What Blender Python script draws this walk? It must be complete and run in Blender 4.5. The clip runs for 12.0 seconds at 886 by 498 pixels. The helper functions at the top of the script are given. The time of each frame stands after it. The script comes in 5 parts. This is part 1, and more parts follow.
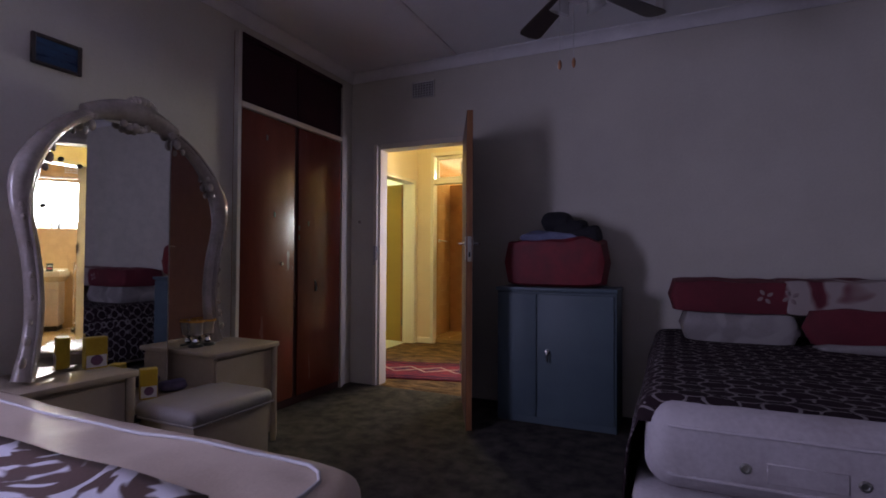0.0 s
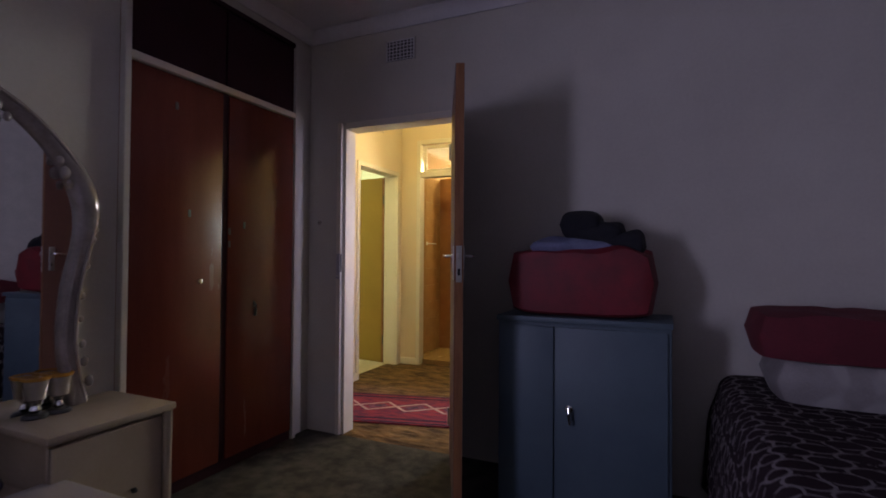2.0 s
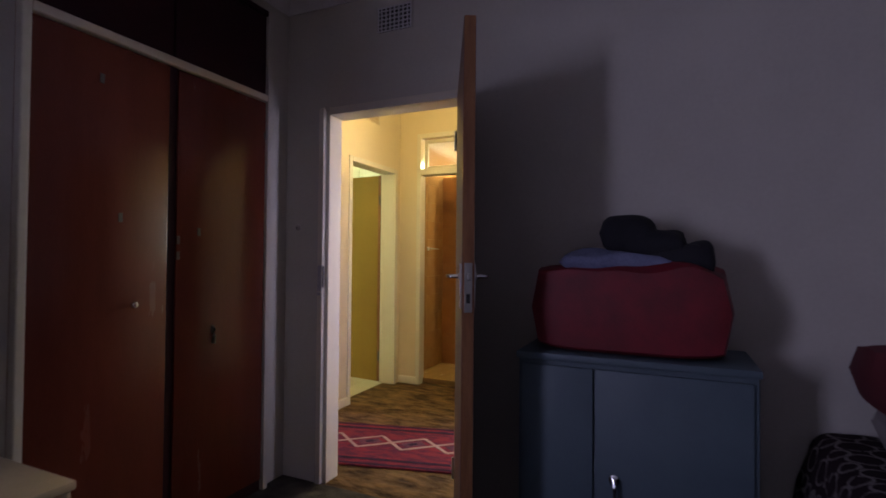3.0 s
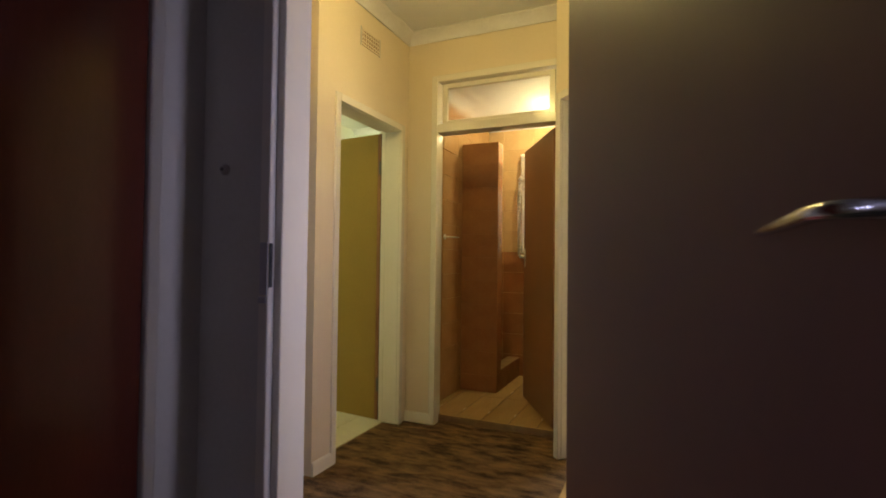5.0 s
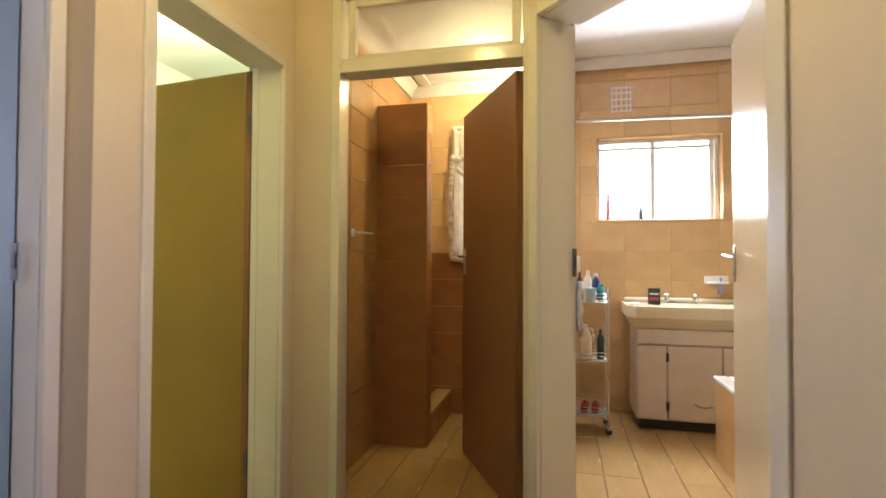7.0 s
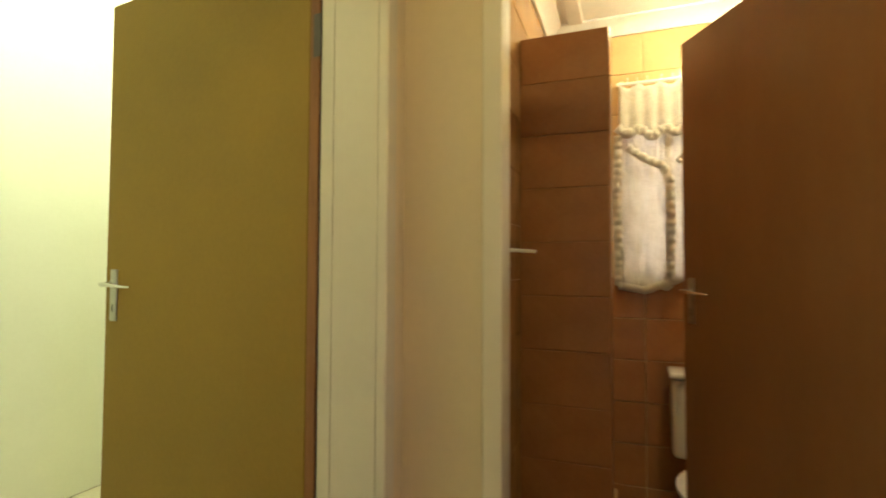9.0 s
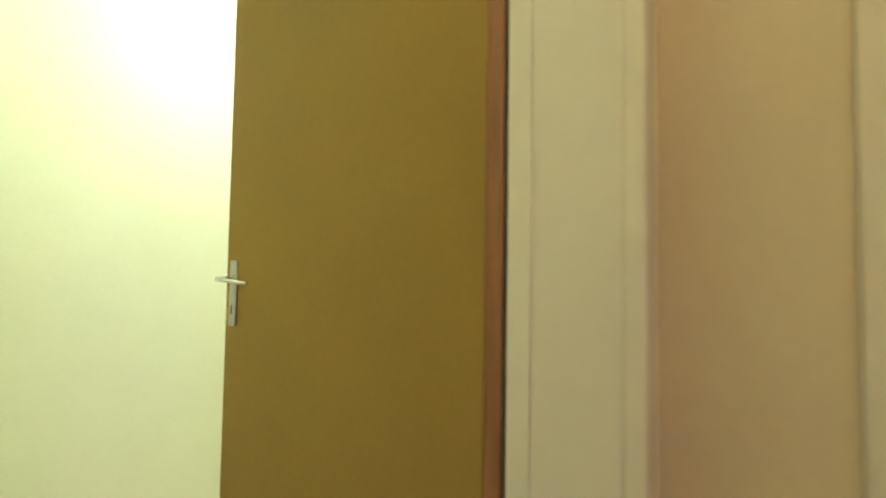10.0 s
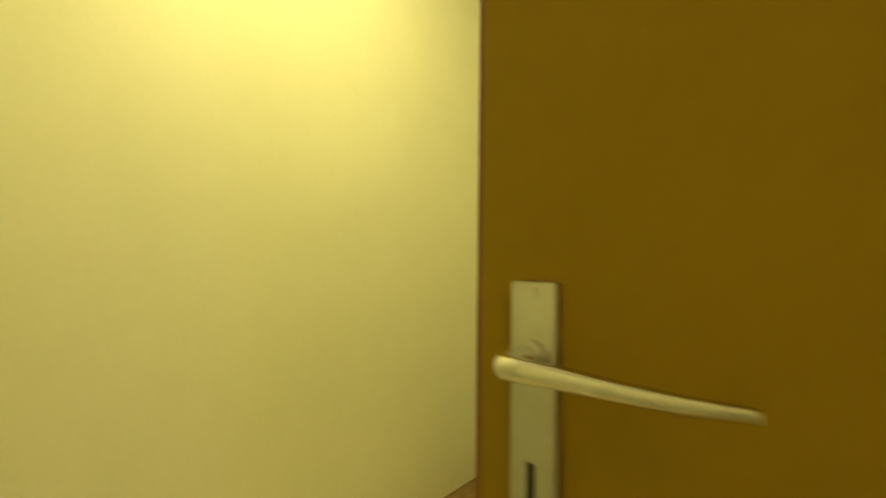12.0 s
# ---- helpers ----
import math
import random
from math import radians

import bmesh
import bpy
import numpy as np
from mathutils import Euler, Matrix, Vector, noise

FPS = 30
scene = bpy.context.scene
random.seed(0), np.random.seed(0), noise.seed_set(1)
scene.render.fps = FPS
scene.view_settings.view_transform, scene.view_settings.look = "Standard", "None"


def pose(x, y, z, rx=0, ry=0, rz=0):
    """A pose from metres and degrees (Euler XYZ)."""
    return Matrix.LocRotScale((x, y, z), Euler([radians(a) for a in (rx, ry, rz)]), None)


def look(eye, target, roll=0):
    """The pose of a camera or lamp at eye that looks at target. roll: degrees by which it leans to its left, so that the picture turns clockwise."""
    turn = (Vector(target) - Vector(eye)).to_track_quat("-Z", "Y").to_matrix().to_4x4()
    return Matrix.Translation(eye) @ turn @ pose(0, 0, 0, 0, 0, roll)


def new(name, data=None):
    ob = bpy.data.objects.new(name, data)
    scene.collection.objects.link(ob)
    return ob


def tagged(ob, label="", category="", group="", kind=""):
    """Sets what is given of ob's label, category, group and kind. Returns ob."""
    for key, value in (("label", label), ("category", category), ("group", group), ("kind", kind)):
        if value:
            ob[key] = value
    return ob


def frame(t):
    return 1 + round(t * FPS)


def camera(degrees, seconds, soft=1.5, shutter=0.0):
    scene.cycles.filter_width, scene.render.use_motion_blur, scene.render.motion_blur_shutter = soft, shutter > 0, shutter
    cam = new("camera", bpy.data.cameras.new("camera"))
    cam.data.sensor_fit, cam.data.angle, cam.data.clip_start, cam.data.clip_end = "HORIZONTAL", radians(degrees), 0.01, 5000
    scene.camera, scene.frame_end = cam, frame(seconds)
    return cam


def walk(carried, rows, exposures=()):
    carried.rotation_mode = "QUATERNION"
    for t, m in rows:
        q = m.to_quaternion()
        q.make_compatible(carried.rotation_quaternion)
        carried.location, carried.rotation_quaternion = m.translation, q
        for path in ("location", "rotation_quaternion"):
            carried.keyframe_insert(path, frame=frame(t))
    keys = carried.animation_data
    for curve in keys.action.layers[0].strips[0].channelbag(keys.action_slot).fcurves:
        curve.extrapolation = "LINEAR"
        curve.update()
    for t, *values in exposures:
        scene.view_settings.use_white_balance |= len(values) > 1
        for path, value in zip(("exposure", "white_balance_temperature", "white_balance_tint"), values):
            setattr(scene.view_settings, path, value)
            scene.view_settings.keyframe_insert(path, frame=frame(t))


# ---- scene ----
cam = camera(83.0, 12.0, soft=1.7, shutter=0.4)
PATH = [
    (0, (0.663, 0.589, 1.087), (-0.168, 2.408, 1.129), 0.30),
    (0.5, (0.585, 0.758, 1.093), (-0.239, 2.580, 1.133), 0.30),
    (1, (0.520, 0.992, 1.132), (-0.302, 2.815, 1.167), 0.40),
    (1.5, (0.424, 1.244, 1.145), (-0.392, 3.070, 1.181), 0.30),
    (2, (0.325, 1.512, 1.183), (-0.488, 3.339, 1.217), 0.40),
    (2.5, (0.232, 1.774, 1.232), (-0.583, 3.600, 1.268), 0.50),
    (3, (0.088, 2.036, 1.251), (-0.735, 3.859, 1.286), 0.50),
    (3.2, (0.034, 2.157, 1.252), (-0.797, 3.976, 1.287), 0.60),
    (4.8, (-0.590, 3.107, 1.163), (-1.412, 4.929, 1.211), 0.85),
    (5, (-0.674, 3.229, 1.160), (-1.482, 5.058, 1.205), 0.68),
    (5.5, (-0.853, 3.514, 1.168), (-1.606, 5.367, 1.215), 0.76),
    (6, (-0.962, 3.782, 1.164), (-1.607, 5.675, 1.212), 0.64),
    (6.5, (-1.036, 4.046, 1.180), (-1.577, 5.971, 1.221), 0.31),
    (6.7, (-1.067, 4.151, 1.183), (-1.576, 6.085, 1.226), 0.30),
    (8.3, (-1.681, 5.043, 1.306), (-2.023, 7.013, 1.342), -0.17),
    (8.6, (-1.759, 5.205, 1.306), (-2.245, 7.145, 1.353), -0.11),
    (9.0, (-1.894, 5.398, 1.296), (-2.595, 7.269, 1.367), 0.26),
    (9.5, (-2.079, 5.617, 1.269), (-3.022, 7.377, 1.378), 0.51),
    (10, (-2.233, 5.793, 1.265), (-3.426, 7.396, 1.356), 0.84),
    (10.5, (-2.441, 5.913, 1.265), (-3.765, 7.409, 1.343), 1.34),
    (11, (-2.710, 6.007, 1.274), (-4.030, 7.507, 1.362), 1.37),
    (11.5, (-2.946, 6.071, 1.276), (-4.207, 7.621, 1.361), 1.33),
    (12, (-3.178, 6.164, 1.289), (-4.330, 7.796, 1.377), 0.75),
]
walk(cam, [(t, look(eye, target, roll)) for t, eye, target, roll in PATH],
     exposures=[(0, 0.1, 7000, 10), (3.2, -0.05, 7000, 9), (5.0, -0.42, 6900, 7), (5.5, -0.44, 6900, 7), (6.5, -0.22, 6600, 9), (8.5, 0.10, 5900, 10), (9.0, -0.28, 6700, 8), (10.0, -0.05, 6150, 8), (10.5, -0.22, 6200, 7), (11.0, -0.36, 6200, 4), (11.5, -0.62, 8600, 5), (12.0, -1.0, 18500, 1)])

# ---- world, sun, lamps ----
world = bpy.data.worlds.new("sky")
scene.world = world
world.use_nodes = True
wn = world.node_tree
sky = wn.nodes.new("ShaderNodeTexSky")
sky.sky_type, sky.sun_disc = "NISHITA", False
sky.sun_elevation, sky.sun_rotation = radians(48), radians(90)
wn.nodes["Background"].inputs["Strength"].default_value = 0.12
wn.links.new(sky.outputs["Color"], wn.nodes["Background"].inputs["Color"])
sun = new("sun", bpy.data.lights.new("sun", "SUN"))
sun.data.energy, sun.data.angle, sun.data.color = 3.0, radians(0.5), (1.0, 0.95, 0.88)
sun.matrix_world = look((8, 2, 9), (0, 2, 0))


def area_lamp(name, eye, target, sx, sy, watts, color):
    lamp = new(name, bpy.data.lights.new(name, "AREA"))
    lamp.data.shape, lamp.data.size, lamp.data.size_y = "RECTANGLE", sx, sy
    lamp.data.energy, lamp.data.color = watts, color
    lamp.matrix_world = look(eye, target)
    return lamp


# daylight entering by the windows, and one added fill for the hall
area_lamp("bedroom_daylight", (-2.045, 0.25, 1.45), (0.5, 0.25, 1.45), 0.95, 1.15, 62.0, (0.56, 0.56, 1.0))
area_lamp("bathroom_daylight", (-0.43, 8.33, 1.9), (-0.43, 6.0, 1.2), 0.85, 0.6, 68.0, (0.90, 0.93, 1.0))
area_lamp("side_room_daylight", (-5.2, 4.62, 1.6), (-2.5, 4.86, 1.35), 1.1, 1.1, 62.0, (0.70, 0.74, 1.0))
# fill lamp added at the hall's closed end; no window is there
hall_fill = area_lamp("hall_fill_light", (0.02, 4.66, 1.35), (-1.6, 4.74, 1.3), 0.34, 1.7, 6.0, (0.60, 0.60, 1.0))
hall_fill.data.spread = radians(75)
# lamps that hang from the ceilings; the hall's is an added fill


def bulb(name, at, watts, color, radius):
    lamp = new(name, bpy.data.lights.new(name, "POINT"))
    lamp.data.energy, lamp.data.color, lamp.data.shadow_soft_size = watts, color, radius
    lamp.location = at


bulb("small_room_lamp", (-3.80, 7.35, 2.85), 110.0, (0.96, 1.0, 0.64), 0.10)
bulb("shower_room_lamp", (-1.58, 7.52, 2.36), 29.0, (1.0, 0.88, 0.50), 0.05)
# unseen bulb added to brighten the hall, its place assumed
bulb("hall_fill_bulb", (-1.62, 5.28, 2.53), 23.0, (1.0, 0.79, 0.29), 0.06)

# ---- materials ----


def mat(name, a, b=None, rough=0.6, metal=0.0, scale=6.0, fine=90.0, bump=0.15, bump_scale=None, spec=0.5, vary=0.0, stretch=(1, 1, 1), ramp=(0.35, 0.65), rough_vary=0.1, depth=0.004):
    """Two colours mixed by a broad and a fine noise, with a fine relief."""
    m = bpy.data.materials.new(name)
    m.use_nodes = True
    nt = m.node_tree
    p = nt.nodes["Principled BSDF"]
    b = b or tuple(c * 0.82 for c in a)
    co = nt.nodes.new("ShaderNodeTexCoord")
    mp = nt.nodes.new("ShaderNodeMapping")
    mp.inputs["Scale"].default_value = stretch
    nt.links.new(co.outputs["Object"], mp.inputs["Vector"])
    n1 = nt.nodes.new("ShaderNodeTexNoise")
    n1.inputs["Scale"].default_value, n1.inputs["Detail"].default_value, n1.inputs["Roughness"].default_value = scale, 6.0, 0.62
    n2 = nt.nodes.new("ShaderNodeTexNoise")
    n2.inputs["Scale"].default_value, n2.inputs["Detail"].default_value = fine, 4.0
    for n in (n1, n2):
        nt.links.new(mp.outputs["Vector"], n.inputs["Vector"])
    add = nt.nodes.new("ShaderNodeMath")
    add.operation = "MULTIPLY_ADD"
    nt.links.new(n2.outputs["Fac"], add.inputs[0])
    add.inputs[1].default_value = 0.35
    sub = nt.nodes.new("ShaderNodeMath")
    sub.operation = "SUBTRACT"
    nt.links.new(n1.outputs["Fac"], sub.inputs[0])
    sub.inputs[1].default_value = 0.175
    nt.links.new(sub.outputs[0], add.inputs[2])
    cr = nt.nodes.new("ShaderNodeValToRGB")
    cr.color_ramp.elements[0].position, cr.color_ramp.elements[1].position = ramp
    cr.color_ramp.elements[0].color, cr.color_ramp.elements[1].color = (*b, 1), (*a, 1)
    nt.links.new(add.outputs[0], cr.inputs["Fac"])
    out = cr.outputs["Color"]
    if vary:
        info = nt.nodes.new("ShaderNodeObjectInfo")
        hsv = nt.nodes.new("ShaderNodeHueSaturation")
        rng = nt.nodes.new("ShaderNodeMapRange")
        rng.inputs["To Min"].default_value, rng.inputs["To Max"].default_value = 1 - vary, 1 + vary
        nt.links.new(info.outputs["Random"], rng.inputs["Value"])
        nt.links.new(rng.outputs[0], hsv.inputs["Value"])
        nt.links.new(out, hsv.inputs["Color"])
        out = hsv.outputs["Color"]
    nt.links.new(out, p.inputs["Base Color"])
    p.inputs["Metallic"].default_value, p.inputs["Specular IOR Level"].default_value = metal, spec
    rr = nt.nodes.new("ShaderNodeMapRange")
    rr.inputs["To Min"].default_value, rr.inputs["To Max"].default_value = max(0.02, rough - rough_vary), min(1, rough + rough_vary)
    nt.links.new(n1.outputs["Fac"], rr.inputs["Value"])
    nt.links.new(rr.outputs[0], p.inputs["Roughness"])
    if bump:
        bp = nt.nodes.new("ShaderNodeBump")
        bp.inputs["Strength"].default_value, bp.inputs["Distance"].default_value = bump, depth
        src = n2
        if bump_scale:
            src = nt.nodes.new("ShaderNodeTexNoise")
            src.inputs["Scale"].default_value, src.inputs["Detail"].default_value = bump_scale, 5.0
            nt.links.new(mp.outputs["Vector"], src.inputs["Vector"])
        nt.links.new(src.outputs["Fac"], bp.inputs["Height"])
        nt.links.new(bp.outputs["Normal"], p.inputs["Normal"])
    return m


def plain(name, color, rough=0.3, metal=0.0):
    return mat(name, color, tuple(c * 0.9 for c in color), rough=rough, metal=metal, scale=25, fine=200, bump=0.03, rough_vary=0.05)


M = {}
M["bed_wall"] = mat("bedroom_wall_paint", (0.59, 0.555, 0.485), (0.53, 0.495, 0.43), rough=0.7, scale=1.6, fine=60, bump=0.12)
M["hall_wall"] = mat("hall_wall_paint", (0.73, 0.612, 0.445), (0.69, 0.575, 0.415), rough=0.5, scale=1.6, fine=50, bump=0.04, rough_vary=0.05)
M["pale_wall"] = mat("pale_wall_paint", (0.76, 0.77, 0.66), (0.72, 0.73, 0.62), rough=0.5, scale=1.5, fine=45, bump=0.08)
M["blue_wall"] = mat("blue_wall_paint", (0.36, 0.43, 0.46), (0.32, 0.385, 0.415), rough=0.6, scale=1.8, fine=55, bump=0.1)
M["ceiling"] = mat("ceiling_board_paint", (0.74, 0.74, 0.74), (0.66, 0.66, 0.67), rough=0.8, scale=1.2, fine=70, bump=0.1)
M["frame"] = mat("cream_gloss_enamel", (0.77, 0.71, 0.60), (0.74, 0.68, 0.57), rough=0.19, scale=3, fine=40, bump=0.015, rough_vary=0.04)
M["carpet"] = mat("mottled_grey_green_carpet", (0.100, 0.090, 0.080), (0.036, 0.034, 0.032), rough=0.95, scale=9, fine=160, bump=0.9, depth=0.008, ramp=(0.36, 0.66), spec=0.1)
M["hall_carpet"] = mat("sculpted_brown_carpet", (0.215, 0.125, 0.058), (0.040, 0.021, 0.011), rough=0.95, scale=7, fine=180, bump=1.0, bump_scale=14, depth=0.02, stretch=(0.7, 1.7, 1), ramp=(0.36, 0.62), spec=0.1)
M["wardrobe"] = mat("varnished_red_brown_wood", (0.160, 0.038, 0.025), (0.130, 0.030, 0.020), rough=0.24, scale=2.2, fine=60, bump=0.05, stretch=(3, 3, 0.6))
M["wardrobe_top"] = mat("dark_maroon_board", (0.040, 0.010, 0.018), (0.030, 0.007, 0.013), rough=0.6, spec=0.2, scale=5, fine=60, bump=0.05)
M["leaf_dark"] = mat("brown_hardboard", (0.27, 0.13, 0.055), (0.235, 0.108, 0.044), rough=0.42, scale=2.0, fine=80, bump=0.05, stretch=(2, 2, 0.5))
M["leaf_bed"] = mat("dark_brown_door_board", (0.145, 0.064, 0.048), (0.122, 0.054, 0.040), rough=0.5, scale=2.0, fine=80, bump=0.04, stretch=(2, 2, 0.5), spec=0.35)
M["leaf_olive"] = mat("ochre_painted_board", (0.335, 0.212, 0.046), (0.30, 0.190, 0.041), rough=0.68, spec=0.3, scale=2.0, fine=70, bump=0.06)
M["leaf_edge"] = mat("raw_door_edge_wood", (0.30, 0.13, 0.05), (0.20, 0.08, 0.03), rough=0.6, scale=8, fine=90, bump=0.15, stretch=(5, 5, 0.4))
M["chrome"] = plain("worn_chrome", (0.72, 0.72, 0.72), 0.18, 1.0)
M["steel"] = plain("satin_steel", (0.60, 0.60, 0.58), 0.34, 1.0)
M["dull"] = plain("tarnished_metal", (0.10, 0.085, 0.075), 0.45)
M["plated"] = plain("worn_plated_metal", (0.50, 0.48, 0.50), 0.4, 0.25)
M["black"] = plain("black_plastic", (0.02, 0.02, 0.022), 0.4)
M["white"] = mat("white_plastic", (0.78, 0.77, 0.74), (0.70, 0.69, 0.66), rough=0.35, scale=20, fine=150, bump=0.03)
M["wall_tile"] = mat("glazed_tan_tile", (0.61, 0.415, 0.205), (0.56, 0.37, 0.18), rough=0.13, scale=5, fine=60, bump=0.02, vary=0.05)
# shower room shade is put into these two darker copies of the tile
M["shaded_tile"] = mat("glazed_tan_tile_shaded", (0.33, 0.150, 0.062), (0.29, 0.128, 0.052), rough=0.22, scale=6, fine=60, bump=0.03, vary=0.04)
M["half_shaded_tile"] = mat("glazed_tan_tile_half_shaded", (0.46, 0.265, 0.115), (0.41, 0.23, 0.098), rough=0.18, scale=6, fine=60, bump=0.03, vary=0.04)
M["grout"] = mat("sandy_grout", (0.54, 0.36, 0.175), (0.46, 0.30, 0.145), rough=0.9, scale=20, fine=120)
# grout darkened to carry the same shade
M["shaded_grout"] = mat("shaded_grout", (0.27, 0.135, 0.055), (0.23, 0.11, 0.045), rough=0.8, scale=20, fine=120)
M["floor_tile"] = mat("glazed_honey_floor_tile", (0.45, 0.295, 0.125), (0.41, 0.262, 0.108), rough=0.24, scale=5, fine=60, bump=0.02, vary=0.05, stretch=(3, 0.6, 1))
M["floor_grout"] = mat("dark_floor_grout", (0.26, 0.16, 0.08), (0.20, 0.12, 0.06), rough=0.9, scale=20, fine=120)
M["pale_tile"] = mat("pale_cream_floor_tile", (0.72, 0.66, 0.50), (0.66, 0.60, 0.45), rough=0.3, scale=4, fine=60, bump=0.05, vary=0.05)
M["cabinet"] = mat("grey_blue_steel_enamel", (0.095, 0.135, 0.16), (0.08, 0.115, 0.14), rough=0.52, scale=4, fine=120, bump=0.04)
M["red_bag"] = mat("red_nylon", (0.21, 0.010, 0.020), (0.13, 0.007, 0.012), rough=0.6, scale=8, fine=220, bump=0.2)


def glass(name, rough=0.0, color=(1, 1, 1)):
    m = bpy.data.materials.new(name)
    m.use_nodes = True
    p = m.node_tree.nodes["Principled BSDF"]
    p.inputs["Base Color"].default_value = (*color, 1)
    p.inputs["Transmission Weight"].default_value, p.inputs["Roughness"].default_value, p.inputs["IOR"].default_value = 1.0, rough, 1.45
    return m


def mirror_mat():
    m = plain("silvered_mirror", (0.86, 0.87, 0.87), 0.02, 1.0)
    m.node_tree.nodes["Principled BSDF"].inputs["Roughness"].default_value = 0.015
    for link in list(m.node_tree.nodes["Principled BSDF"].inputs["Roughness"].links):
        m.node_tree.links.remove(link)
    for link in list(m.node_tree.nodes["Principled BSDF"].inputs["Normal"].links):
        m.node_tree.links.remove(link)
    return m


M["frosted"] = glass("frosted_glass", 0.45)
M["obscured"] = glass("obscured_glass", 0.22)
M["mirror"] = mirror_mat()

# ---- mesh helpers ----


def box(bm, x0, x1, y0, y1, z0, z1):
    """An axis-aligned block, added to bm. Returns its vertices."""
    v = [bm.verts.new(c) for c in ((x0, y0, z0), (x1, y0, z0), (x1, y1, z0), (x0, y1, z0), (x0, y0, z1), (x1, y0, z1), (x1, y1, z1), (x0, y1, z1))]
    for f in ((0, 3, 2, 1), (4, 5, 6, 7), (0, 1, 5, 4), (1, 2, 6, 5), (2, 3, 7, 6), (3, 0, 4, 7)):
        bm.faces.new([v[i] for i in f])
    return v


def block(x0, x1, y0, y1, z0, z1, r=0.0, seg=2):
    bm = bmesh.new()
    box(bm, min(x0, x1), max(x0, x1), min(y0, y1), max(y0, y1), min(z0, z1), max(z0, z1))
    if r:
        soften(bm, r, seg)
    return bm


def soften(bm, r, seg=2, angle=30):
    bm.normal_update()
    edges = [e for e in bm.edges if len(e.link_faces) == 2 and e.calc_face_angle(0) > radians(angle)]
    bmesh.ops.bevel(bm, geom=edges, offset=r, segments=seg, profile=0.5, affect="EDGES", clamp_overlap=True)


def rod(bm, p, q, r, seg=10, r2=None):
    """A round bar from p to q."""
    p, q = Vector(p), Vector(q)
    turn = (q - p).to_track_quat("Z", "Y").to_matrix()
    rings = []
    for c, rad in ((p, r), (q, r if r2 is None else r2)):
        rings.append([bm.verts.new(c + turn @ Vector((rad * math.cos(2 * math.pi * i / seg), rad * math.sin(2 * math.pi * i / seg), 0))) for i in range(seg)])
    for i in range(seg):
        j = (i + 1) % seg
        bm.faces.new((rings[0][i], rings[0][j], rings[1][j], rings[1][i]))
    bm.faces.new(rings[0][::-1])
    bm.faces.new(rings[1])


def bar(p, q, r, seg=10):
    bm = bmesh.new()
    rod(bm, p, q, r, seg)
    return bm


def tube(points, radii, seg=10, flat=1.0, ref=(0, 0, 1)):
    """A swept bar through points, each ring with its own radius; flat squeezes it along the second axis."""
    bm = bmesh.new()
    pts = [Vector(p) for p in points]
    if not hasattr(radii, "__len__"):
        radii = [radii] * len(pts)
    rings = []
    for i, c in enumerate(pts):
        d = (pts[min(i + 1, len(pts) - 1)] - pts[max(i - 1, 0)]).normalized()
        a = d.cross(Vector(ref))
        a = a.normalized() if a.length > 1e-4 else Vector((1, 0, 0))
        b = d.cross(a)
        rings.append([bm.verts.new(c + radii[i] * (math.cos(2 * math.pi * k / seg) * a + flat * math.sin(2 * math.pi * k / seg) * b)) for k in range(seg)])
    for r0, r1 in zip(rings, rings[1:]):
        for k in range(seg):
            bm.faces.new((r0[k], r0[(k + 1) % seg], r1[(k + 1) % seg], r1[k]))
    bm.faces.new(rings[0][::-1])
    bm.faces.new(rings[-1])
    bmesh.ops.recalc_face_normals(bm, faces=bm.faces)
    return bm


def lathe(profile, seg=20):
    """A turned body about z; profile: (radius, height) from the bottom up."""
    bm = bmesh.new()
    rings = [[bm.verts.new((max(r, 1e-4) * math.cos(2 * math.pi * k / seg), max(r, 1e-4) * math.sin(2 * math.pi * k / seg), z)) for k in range(seg)] for r, z in profile]
    for r0, r1 in zip(rings, rings[1:]):
        for k in range(seg):
            bm.faces.new((r0[k], r0[(k + 1) % seg], r1[(k + 1) % seg], r1[k]))
    bm.faces.new(rings[0][::-1])
    bm.faces.new(rings[-1])
    return bm


def prism(outline, z0, z1):
    """A flat outline in x, y, raised from z0 to z1."""
    bm = bmesh.new()
    low = [bm.verts.new((x, y, z0)) for x, y in outline]
    high = [bm.verts.new((x, y, z1)) for x, y in outline]
    bm.faces.new(low[::-1])
    bm.faces.new(high)
    for i in range(len(outline)):
        j = (i + 1) % len(outline)
        bm.faces.new((low[i], low[j], high[j], high[i]))
    bmesh.ops.recalc_face_normals(bm, faces=bm.faces)
    return bm


